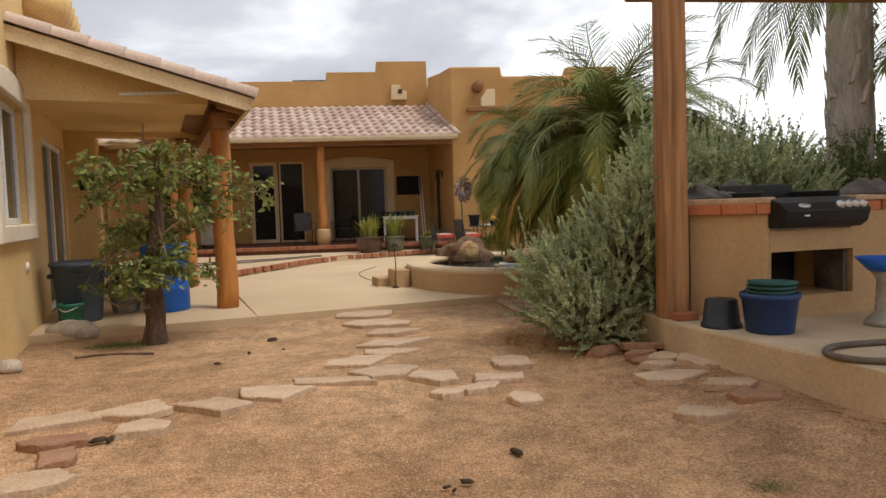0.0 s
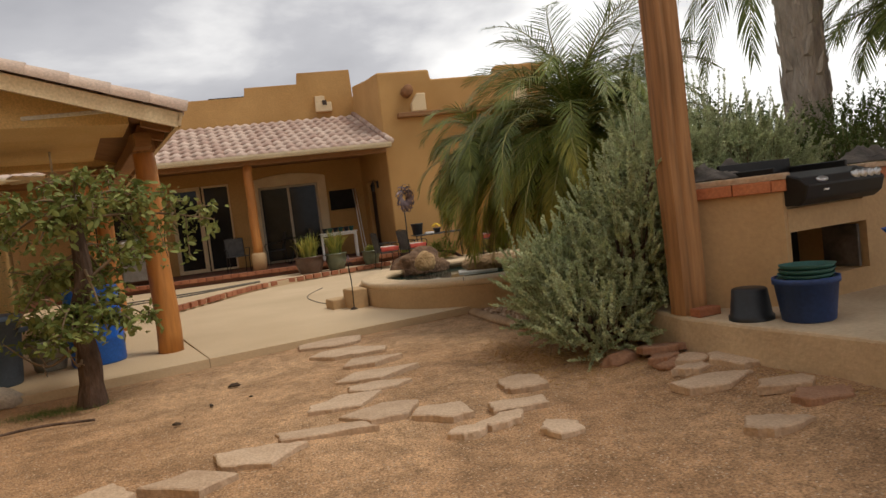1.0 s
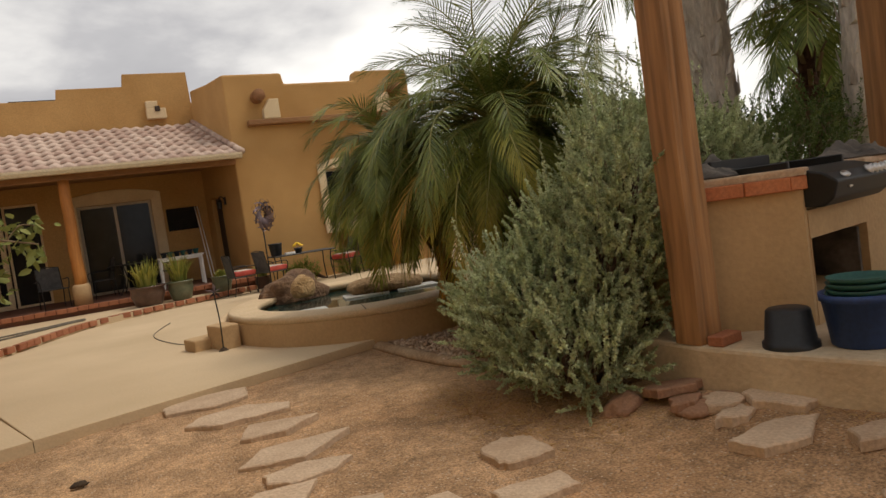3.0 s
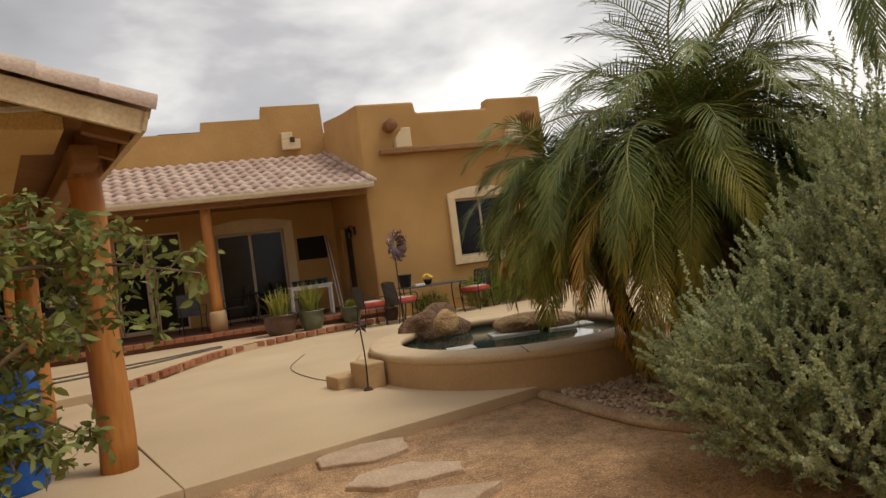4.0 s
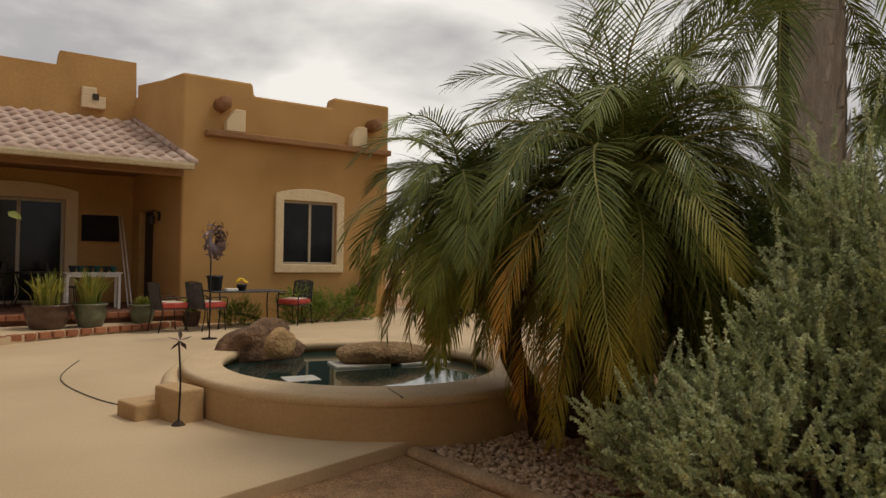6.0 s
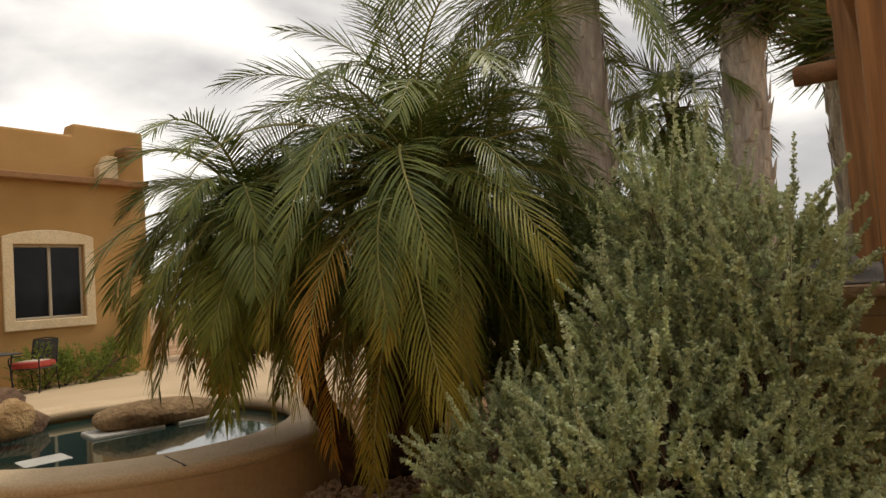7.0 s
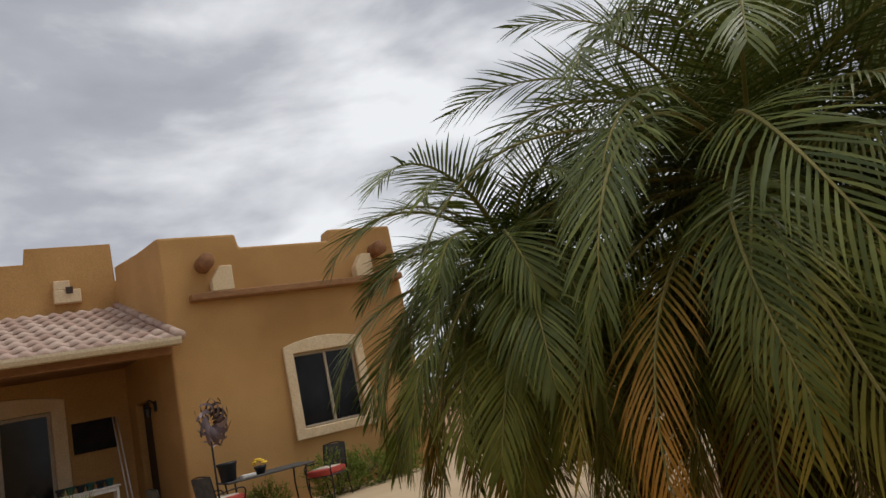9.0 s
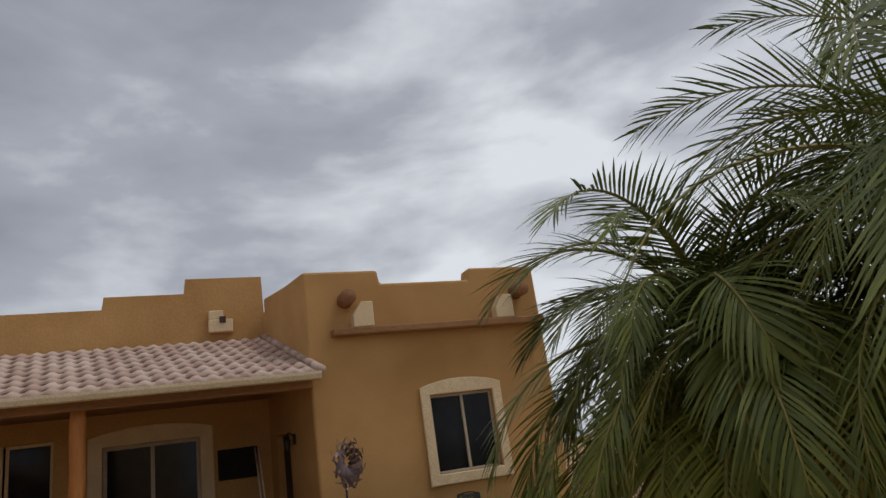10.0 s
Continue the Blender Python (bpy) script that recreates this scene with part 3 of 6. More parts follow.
# its left side wall, running back to the patio's rear wall
side = bm_wall([(0, -0.2), (0, 5.29), (1.2, 5.36), (2.75, 5.52), (2.75, 5.15), (3.4, 5.1), (3.4, -0.2)], [(1.55, 2.40, 0.385, 2.50)], 0.35, 0.04)
sw = part("side_wall", side, M_STUCCO, house)
sw.matrix_basis = pose(0.203, 19.04, 0, 0, 0, 98) @ Matrix.Diagonal((1, -1, 1, 1))
ew = part("end_wall", bm_box(0.4, 5.0, 5.4, pose(4.888, 21.9, 2.5), 0.05), M_STUCCO, house)
# rear wall of the patio, up to the stepped parapet
rear_top = [(-12, -0.2), (-12, 5.48), (-3.42, 5.48), (-3.38, 5.75), (-1.83, 5.75), (-1.79, 6.08), (-0.19, 6.08), (-0.17, 5.25), (0.35, 5.25), (0.35, -0.2)]
DOOR = (-3.38, -1.60, 0.385, 2.72)
FRENCH = (-5.92, -4.22, 0.385, 2.95)
rw = part("rear_wall", bm_wall(rear_top, [DOOR, FRENCH, (-8.6, -7.0, 1.2, 2.6)], 0.40, 0.055), M_STUCCO, house)
rw.location = (0, 21.9, 0)
# near-black sheet added in place of the unlit room's shade
part("inner_wall", bm_box(17.0, 0.1, 4.6, pose(-3.5, 23.4, 2.4)), M_UNDER_SHADE, house, "near-black sheet that paints the unlit room behind the glass")
part("roof_deck", bm_box(16.4, 5.0, 0.2, pose(-3.6, 24.6, 4.9)), M_UNDER_SHADE, house, "dark flat roof behind the parapet")

# arched cream surrounds
def arch_trim(name, x0, x1, z0, z1, rise, width, depth, parent, material, foot=True):
    """A surround: two jambs, an arched head and, with foot, a sill."""
    n = 14
    inner = [(x0, z0)] + [(x0 + (x1 - x0) * i / n, z1) for i in range(n + 1)] + [(x1, z0)]
    outer = [(x0 - width, z0 - (width if foot else 0))] + [
        (x0 - width + (x1 - x0 + 2 * width) * i / n, z1 + width * 0.75 + rise * math.sin(math.pi * i / n) ** 0.8) for i in range(n + 1)] + [(x1 + width, z0 - (width if foot else 0))]
    bm = bmesh.new()
    vi = [bm.verts.new((x, 0, z)) for x, z in inner]
    vo = [bm.verts.new((x, 0, z)) for x, z in outer]
    for i in range(len(vi) - 1):
        bm.faces.new((vo[i], vo[i + 1], vi[i + 1], vi[i]))
    if foot:
        bm.faces.new((vi[0], vi[-1], vo[-1], vo[0]))
    r = bmesh.ops.extrude_face_region(bm, geom=bm.faces[:])
    bmesh.ops.translate(bm, verts=[v for v in r["geom"] if isinstance(v, bmesh.types.BMVert)], vec=(0, -depth, 0))
    bmesh.ops.recalc_face_normals(bm, faces=bm.faces[:])
    ed = [e for e in bm.edges if len(e.link_faces) == 2 and e.calc_face_angle() > radians(50)]
    bmesh.ops.bevel(bm, geom=ed, offset=0.018, segments=2, profile=0.5, affect="EDGES")
    return part(name, bm, material, parent)


def slider(name, x0, x1, z0, z1, y, parent, label, mid=0.5, bar=0.05, m_frame=M_FRAME):
    """A two-pane sliding window or door: frame, two panes, a meeting rail."""
    bm = bmesh.new()
    xm = x0 + (x1 - x0) * mid
    for cx, cz, sx, sz in (((x0 + x1) / 2, z0 + bar / 2, x1 - x0, bar), ((x0 + x1) / 2, z1 - bar / 2, x1 - x0, bar),
                           (x0 + bar / 2, (z0 + z1) / 2, bar, z1 - z0 - 2 * bar - 0.002), (x1 - bar / 2, (z0 + z1) / 2, bar, z1 - z0 - 2 * bar - 0.002)):
        bm_box(sx, 0.07, sz, pose(cx, y, cz), 0.006, 1, bm)
    fr = part(name, bm, m_frame, parent, label)
    part("meeting_rail", bm_box(bar * 1.1, 0.05, z1 - z0 - 2 * bar - 0.004, pose(xm, y - 0.012, (z0 + z1) / 2), 0.006, 1), m_frame, fr)
    for a, b, dy in ((x0 + bar, xm, 0.012), (xm, x1 - bar, -0.004)):
        part("pane", bm_box(b - a, 0.008, z1 - z0 - 2 * bar, pose((a + b) / 2, y + dy, (z0 + z1) / 2)), M_DARKGLASS, fr)
    return fr


t = arch_trim("window_surround", 2.40, 3.70, 1.34, 2.78, 0.14, 0.19, 0.06, house, M_CREAMTRIM)
t.location = (0, 19.0, 0)
slider("window", 2.40, 3.70, 1.34, 2.78, 19.10, house, "two-pane sliding window with dark glass", 0.52)
t = arch_trim("door_surround", -3.38, -1.60, 0.385, 2.72, 0.16, 0.26, 0.05, house, M_CREAMTRIM, False)
t.location = (0, 21.9, 0)
slider("sliding_door", -3.38, -1.60, 0.385, 2.72, 22.02, house, "dark glass sliding patio door", 0.5, 0.07)
fd = slider("french_door", -5.92, -5.06, 0.385, 2.95, 22.0, house, "cream-framed glazed patio door", 0.94, 0.11, M_CREAMTRIM)
fd2 = slider("screen_door", -5.02, -4.22, 0.385, 2.95, 22.05, house, "dark screen door in a cream frame", 0.97, 0.06, M_CREAMTRIM)
slider("patio_window", -8.6, -7.0, 1.2, 2.6, 22.02, house, "dark patio window", 0.5, 0.05)
part("side_door", bm_box(0.86, 0.06, 2.1, pose(0, 0, 0), 0.01), M_DOOR, house, "dark brown side door, closed").matrix_basis = pose(0.203, 19.04, 0, 0, 0, 98) @ pose(1.975, -0.16, 1.44)

# ledge, roof-drain boxes and log ends on the right wing
part("ledge", bm_box(4.40, 0.26, 0.13, pose(2.84, 18.885, 4.07), 0.02), M_BEAM, house, "dark brown wooden ledge along the facade")


def drain_box(x, side_x):
    bm = bmesh.new()
    f = bm.faces.new([bm.verts.new(p) for p in ((-0.20, 0, 0), (0.20, 0, 0), (0.20, 0, 0.48), (-0.03, 0, 0.48), (-0.20, 0, 0.22))])
    r = bmesh.ops.extrude_face_region(bm, geom=[f])
    bmesh.ops.translate(bm, verts=[v for v in r["geom"] if isinstance(v, bmesh.types.BMVert)], vec=(0, 0.24, 0))
    bmesh.ops.recalc_face_normals(bm, faces=bm.faces[:])
    bmesh.ops.bevel(bm, geom=bm.edges[:], offset=0.02, segments=2, profile=0.5, affect="EDGES")
    o = part("roof_drain", bm, M_CREAMTRIM, house, "cream plaster roof drain box")
    o.location = (x, 18.77, 4.14)
    bm = bm_lathe([(0, 0), (0.135, 0.0), (0.15, 0.02), (0.15, 0.5), (0, 0.5)], 18, 0.015, side_x)
    o = part("log_end", bm, M_VIGA, house, "weathered round log end", smooth=True)
    o.matrix_basis = pose(x + side_x, 18.62, 4.70, -90, 0, 0)


drain_box(1.24, -0.28)
drain_box(4.18, 0.40)
# drain outlet on the rear parapet
bm = bm_box(0.50, 0.16, 0.28, pose(0, 0, 0.14), 0.02)
bm_box(0.30, 0.15, 0.20, pose(-0.09, 0, 0.375), 0.02, 2, bm)
o = part("drain_outlet", bm, M_CREAMTRIM, house, "cream plaster drain outlet with a dark plate for its hole")
o.location = (-1.10, 21.83, 4.84)
# no opening is cut: a dark plate paints the shade of the hole
part("drain_hole", bm_box(0.13, 0.03, 0.14, pose(-1.06, 21.742, 5.10), 0.004, 1), M_UNDER_SHADE, o).matrix_parent_inverse = o.matrix_basis.inverted()

part("skylight", bm_box(1.1, 0.7, 0.10, pose(-3.95, 22.75, 5.56), 0.02), M_DARKGLASS, house, "low dark skylight behind the parapet")
# patio roof: deck, gutter, beam, posts
EAVE_Y, EAVE_Z, RIDGE_Y, RIDGE_Z = 18.48, 3.34, 21.90, 4.66
SL = math.atan2(RIDGE_Z - EAVE_Z, RIDGE_Y - EAVE_Y)
RUN = math.hypot(RIDGE_Z - EAVE_Z, RIDGE_Y - EAVE_Y)
bm = bmesh.new()
q = [(-11.5, EAVE_Y, EAVE_Z - 0.05), (0.27, EAVE_Y, EAVE_Z - 0.05), (-0.24, RIDGE_Y - 0.01, RIDGE_Z - 0.05), (-11.5, RIDGE_Y - 0.01, RIDGE_Z - 0.05)]
f = bm.faces.new([bm.verts.new(p) for p in q])
r = bmesh.ops.extrude_face_region(bm, geom=[f])
bmesh.ops.translate(bm, verts=[v for v in r["geom"] if isinstance(v, bmesh.types.BMVert)], vec=(0, 0, -0.09))
roof = part("patio_roof", bm, M_BEAM, house, "pinkish clay tile patio roof")
gut = obj("gutter", *merge([([(-11.5, EAVE_Y + y, EAVE_Z + z) for y, z in prof] + [(0.29, EAVE_Y + y, EAVE_Z + z) for y, z in prof],
                            [tuple((i, (i + 1) % 6, (i + 1) % 6 + 6, i + 6)) for i in range(6)] + [tuple(range(6))[::-1], tuple(range(6, 12))])
                           for prof in [[(-0.01, -0.13), (-0.09, -0.12), (-0.12, -0.05), (-0.12, 0.0), (-0.10, 0.0), (-0.01, -0.01)]]]), M_GUTTER, house, "cream metal rain gutter")
part("porch_beam", bm_box(11.5, 0.22, 0.24, pose(-5.55, 18.9, 3.235), 0.015), M_BEAM, house)
part("ceiling_board", bm_box(11.6, 3.0, 0.03, pose(-5.6, 20.4, 3.36)), M_BEAM, house, "dark boarded patio ceiling")


def s_tile(wd, ln, th=0.040, amp=0.030):
    """One S-shaped clay roof tile, length along +y from its lower edge; a rounded crown and a flat pan."""
    n = 9
    top = []
    for i in range(n):
        a = i / (n - 1)
        z = amp * (1 + math.cos(2 * math.pi * (a - 0.35))) / 2 * 1.6 - 0.005
        top.append((a * wd, max(z, 0.0)))
    vs = [(x, 0, z + 0.032) for x, z in top] + [(x, ln, z) for x, z in top] + [(x, 0, z + 0.032 - th) for x, z in top]
    fs = [(i, i + 1, n + i + 1, n + i) for i in range(n - 1)] + [(2 * n + i, 2 * n + i + 1, i + 1, i) for i in range(n - 1)]
    me = bpy.data.meshes.new("roof_tile")
    me.from_pydata(vs, [], fs)
    me.polygons.foreach_set("use_smooth", [True] * len(me.polygons))
    me.materials.append(M_TILE)
    return me


def tile_field():
    wd, ex = 0.262, 0.405
    me = s_tile(wd + 0.012, ex + 0.06)
    rows = int(RUN / ex) + 1
    far = []
    for r in range(rows):
        s = r * ex
        if s > RUN - 0.1:
            continue
        y, z = EAVE_Y - 0.07 + s * math.cos(SL), EAVE_Z - 0.03 + s * math.sin(SL)
        xr = 0.27 - (0.51 * s / RUN) - wd
        x = xr
        while x > -11.3:
            m = pose(x, y, z, math.degrees(SL) + random.uniform(-0.6, 0.6), 0, random.uniform(-0.7, 0.7))
            if x > -7.2:
                shared("tile", me, m, roof)
            else:
                far.append(m)
            x -= wd
    v0 = [v.co.copy() for v in me.vertices]
    f0 = [tuple(p.vertices) for p in me.polygons]
    ob = obj("far_tiles", *merge([([m @ v for v in v0], f0) for m in far]), M_TILE, roof, smooth=True)
    ob["kind"] = "stuff"


tile_field()
# cover tiles down the right edge of the roof, against the wall
edge_chunks = []
for i in range(9):
    s0, s1 = RUN * i / 9, RUN * (i + 1) / 9 + 0.05
    P = [Vector((0.30 - 0.51 * s / RUN, EAVE_Y - 0.06 + s * math.cos(SL), EAVE_Z + 0.03 + s * math.sin(SL))) for s in (s0, s1)]
    tube("edge_tile", [P[0], P[1]], [0.085, 0.07], M_TILE, roof, 10)


def patio_post(x, y, z0, z1, r, group):
    p = thing("patio_post", (x, y, z0), "round orange-stained timber post on a stucco pedestal", "post", group)
    pts = [(0.02 * math.sin(k * 1.3) * 0.4, 0.015 * math.cos(k * 1.7) * 0.4, 0.40 + (z1 - z0 - 0.40) * k / 10) for k in range(11)]
    tube("shaft", pts, [r * (1.08 - 0.012 * k) for k in range(11)], M_WOOD, p, 18)
    part("pedestal", bm_lathe([(0, 0), (0.185, 0), (0.185, 0.40), (0.16, 0.46), (0.10, 0.475), (0, 0.475)], 28, 0.006), M_STUCCO_LOW, p, "stucco pedestal", True)
    return p


p0 = patio_post(-3.47, 18.9, 0.385, 3.13, 0.118, "patio posts")
copy_thing(p0, pose(-7.4, 18.9, 0.385))

# ---- side wing with the porch (turned) ----
wingh = thing("side_wing", (0, 0, 0), "yellow-tan stucco house wing with a tiled porch", "house", turn=math.degrees(LA))
WW = (7.55, 9.20, 1.26, 2.52)
# the run past v = 13.2 is unseen, added to block light into the patio
nw = bm_wall([(-6, -0.2), (-6, 4.6), (9.72, 4.6), (9.76, 3.3), (22.5, 3.3), (22.5, -0.2)], [WW, (10.55, 12.75, 0.08, 2.42)], 0.35, 0.045)
o = part("wing_wall", nw, M_STUCCO_PORCH, wingh)
o.matrix_basis = pose(-3.54, 0, 0, 0, 0, 90)  # runs along v; its outside faces +u
# same here: the room's shade as a near-black sheet
part("inner_wall", bm_box(0.1, 19.0, 3.0, pose(-5.2, 3.8, 1.4)), M_UNDER_SHADE, wingh, "near-black sheet that paints the unlit room behind the glass")
o = part("porch_end_wall", bm_box(0.60, 0.30, 3.0, pose(-3.36, 13.05, 1.45), 0.06, 3), M_STUCCO_PORCH, wingh)
# window in the near wall
fr = arch_trim("window_surround", 7.55, 9.20, 1.26, 2.52, 0.13, 0.17, 0.07, wingh, M_PLASTER)
fr.matrix_basis = pose(-3.54, 0, 0, 0, 0, 90)
fr = slider("window", 7.55, 9.20, 1.26, 2.52, 0.10, wingh, "white-framed sliding window with dark glass", 0.55, 0.07, M_WHITE)
fr.matrix_basis = pose(-3.54, 0, 0, 0, 0, 90)
fr = slider("sliding_door", 10.55, 12.75, 0.08, 2.42, 0.08, wingh, "glass porch door in a pale frame", 0.5, 0.08, M_WHITE)
fr.matrix_basis = pose(-3.54, 0, 0, 0, 0, 90)
o = part("wall_cap", bm_lathe([(0, 0), (0.055, 0), (0.05, 0.02), (0, 0.025)], 18), M_WHITE, wingh, "round white wall cap", True)
o.matrix_basis = pose(-3.54, 8.9, 0.80, 0, 90, 0)

# porch roof: slopes down from the wing wall to its eave
E_U, E_Z, W_U, W_Z, P_V0, P_V1 = -1.16, 2.62, -3.54, 3.28, 8.55, 16.2
PS = math.atan2(W_Z - E_Z, E_U - W_U)
PR = math.hypot(W_Z - E_Z, E_U - W_U)


def slope_box(name, s0, s1, v0, v1, lift, thick, material, parent, label="", bevel=0.0):
    """A board lying on the porch slope; s runs up from the eave."""
    o = part(name, bm_box(s1 - s0, v1 - v0, thick, pose((s0 + s1) / 2, (v0 + v1) / 2, lift), bevel, 1), material, parent, label)
    o.matrix_basis = pose(E_U, 0, E_Z, 0, -math.degrees(PS), 180) @ Matrix.Diagonal((1, -1, 1, 1))
    return o


porch_roof = slope_box("porch_roof", 0.02, PR, P_V0 + 0.03, P_V1, -0.02, 0.03, M_BEAM, wingh, "boarded porch roof with clay tiles")
slope_box("rake_board", 0.0, PR, P_V0, P_V0 + 0.045, -0.07, 0.15, M_CREAMTRIM, wingh, "cream rake board")
slope_box("eave_board", -0.03, 0.01, P_V0, P_V1, -0.06, 0.13, M_CREAMTRIM, wingh, "cream eave board")
for k in range(12):
    slope_box("rafter", 0.03, 0.32, P_V0 + 0.28 + 0.6 * k, P_V0 + 0.37 + 0.6 * k, -0.095, 0.12, M_BEAM, wingh)
o = part("gable_wall", bm_wall([(-3.53, 2.60), (-3.53, 3.23), (-1.60, 2.69), (-1.60, 2.60)], [], 0.85), M_STUCCO_PORCH, wingh)
o.location = (0, 8.98, 0)
part("eave_beam", bm_box(0.18, 6.0, 0.16, pose(-1.45, 12.3, 2.49), 0.015), M_BEAM, wingh)
part("far_beam", bm_box(2.0, 0.22, 0.14, pose(-2.35, 13.0, 2.70), 0.02), M_STUCCO_PORCH, wingh)
part("porch_ceiling", bm_box(1.75, 3.2, 0.03, pose(-2.66, 11.35, 2.735)), M_STUCCO_PORCH, wingh, "stucco porch ceiling")
part("trim_strip", bm_box(0.86, 0.03, 0.04, pose(-2.12, 8.962, 2.715, 0, -4, 0), 0.008), M_WHITE, wingh, "white strip on the porch beam")


def rake_tile_mesh():
    vs, fs = [], []
    n = 11
    for y, r in ((0, 0.125), (0.42, 0.105)):
        for th in (0, 0.018):
            for i in range(n):
                a = math.pi * (i / (n - 1)) * 1.15 - 0.25
                vs.append((y, (r - th) * math.cos(a), (r - th) * math.sin(a) * 0.9))
    for i in range(n - 1):
        fs += [(i, i + 1, 2 * n + i + 1, 2 * n + i), (n + i, 3 * n + i, 3 * n + i + 1, n + i + 1), (n + i, n + i + 1, i + 1, i)]
    me = bpy.data.meshes.new("rake_tile")
    me.from_pydata(vs, [], fs)
    me.polygons.foreach_set("use_smooth", [True] * len(me.polygons))
    me.materials.append(M_RAKETILE)
    return me


def porch_tiles():
    base = pose(E_U, 0, E_Z, 0, -math.degrees(PS), 180) @ Matrix.Diagonal((1, -1, 1, 1))
    me = rake_tile_mesh()
    for k in range(7):
        shared("rake_tile", me, base @ pose(-0.06 + k * 0.355, P_V0 + 0.07, 0.045, 0, random.uniform(-1, 1), random.uniform(-1, 1)), porch_roof)
    me = s_tile(0.27, 0.44)
    for k in range(7):
        for j in range(27):
            shared("tile", me, base @ pose(-0.04 + k * 0.355, P_V0 + 0.15 + j * 0.262, 0.012, 0, 0, -90) @ Matrix.Diagonal((-1, 1, 1, 1)), porch_roof)
    porch_roof_inv = porch_roof.matrix_basis.inverted()
    for c in porch_roof.children:
        c.matrix_parent_inverse = porch_roof_inv


porch_tiles()
# rounded tile ends of the higher roof behind the wing wall
for k in range(4):
    tube("ridge_tile", [(-3.75, 9.9 + 0.34 * k, 4.05), (-3.1, 9.9 + 0.34 * k, 3.78)], [0.15, 0.17], M_STUCCO_PORCH, wingh, 14)


def porch_post(u, v):
    p = thing("porch_post", tuple(uv(u, v, 0.08)), "round orange-stained porch post on the slab", "post", "porch posts")
    pts = [(0.012 * math.sin(k), 0.01 * math.cos(k * 1.4), 2.46 * k / 10) for k in range(11)]
    tube("shaft", pts, [0.140 - 0.0025 * k for k in range(11)], M_WOOD, p, 20)
    part("cap_block", bm_box(0.24, 0.24, 0.22, pose(0, 0, 2.42, 0, 0, 16.5), 0.012), M_TIMBER, p, "dark square wooden cap block")
    return p


porch_post(-1.42, 9.76)
porch_post(-1.75, 12.98)


def wall_lamp(m, group="wall lamps"):
    e = thing("wall_lamp", (0, 0, 0), "black iron lantern on the stucco wall", "lamp", group)
    part("back_plate", bm_box(0.12, 0.03, 0.2, pose(0, 0.015, 0), 0.008), M_IRON, e)
    tube("arm", bent([(0, 0.03, 0.05), (0, 0.10, 0.12), (0, 0.15, 0.10), (0, 0.16, 0.02)], 5), 0.012, M_IRON, e, 6)
    part("lantern", bm_lathe([(0, -0.16), (0.05, -0.15), (0.07, 0.0), (0.08, 0.01), (0.02, 0.06), (0, 0.07)], 8), M_IRON, e).location = (0, 0.16, -0.03)
    e.matrix_basis = m
    return e


wl = wall_lamp(WING @ pose(-3.28, 12.90, 1.95, 0, 0, 180))
copy_thing(wl, pose(0.203, 19.04, 0, 0, 0, 98) @ pose(1.15, 0.0, 2.35))
# ---- raised spa with boulders ----
def ellipse(cx, cy, rx, ry, n=72):
    return [(cx + rx * math.cos(2 * math.pi * i / n), cy + ry * math.sin(2 * math.pi * i / n)) for i in range(n)]


def ring_bm(outer, inner, z0, z1, bevel):
    bm = bmesh.new()
    n = len(outer)
    rows = [[bm.verts.new((x, y, z)) for x, y in loop] for loop, z in ((outer, z0), (outer, z1), (inner, z1), (inner, z0))]
    for a, b in zip(rows, rows[1:] + rows[:1]):
        for i in range(n):
            bm.faces.new((a[i], a[(i + 1) % n], b[(i + 1) % n], b[i]))
    bmesh.ops.recalc_face_normals(bm, faces=bm.faces[:])
    ed = [e for e in bm.edges if all(abs(v.co.z - z1) < 1e-5 for v in e.verts) and e.calc_face_angle() > 0.5]
    bmesh.ops.bevel(bm, geom=ed, offset=bevel, segments=3, profile=0.5, affect="EDGES")
    return bm


SC = (0.08, 10.90)
spa = thing("raised_spa", (0, 0, 0), "round raised stucco spa with a tan coping and dark water", "pool")
part("spa_wall", ring_bm(ellipse(*SC, 1.73, 2.08), ellipse(*SC, 1.40, 1.62), -0.1, 0.336, 0.0005), M_STUCCO_LOW, spa, smooth=False)
coping = part("coping", ring_bm(ellipse(*SC, 1.731, 2.081), ellipse(*SC, 1.34, 1.55), 0.337, 0.42, 0.035), M_COPING, spa, "smooth tan concrete coping", True)
part("joint", bm_box(0.010, 0.40, 0.008, pose(-0.50, 9.15, 0.418, 0, 0, -14)), M_UNDER_SHADE, coping)
part("basin", bm_poly(ellipse(*SC, 1.38, 1.60), 0.0, 0.10), M_POOLWALL, spa)
part("water", bm_poly(ellipse(*SC, 1.395, 1.612), 0.20, 0.30), M_WATER, spa, "still dark green water")
for x, y, a, b, r in ((0.28, 11.25, 0.62, 0.42, -12), (0.98, 11.05, 0.60, 0.36, -12), (-0.62, 10.75, 0.34, 0.30, -8)):
    part("ledge_stone", bm_box(a, b, 0.16, pose(x, y, 0.245 if x > -0.2 else 0.225, 0, 0, r), 0.012), M_LEDGE, spa, "pale grey stone ledge in the water")
# low channel wall and step blocks at the end of the spa
ch = obj("channel_wall", *tube_data(bent([(-1.80, 10.95, 0.24), (-1.55, 11.75, 0.26), (-1.05, 12.5, 0.27), (-0.5, 13.1, 0.27)], 8), 0.10, 10), M_COPING, spa, "low curved channel wall", True)
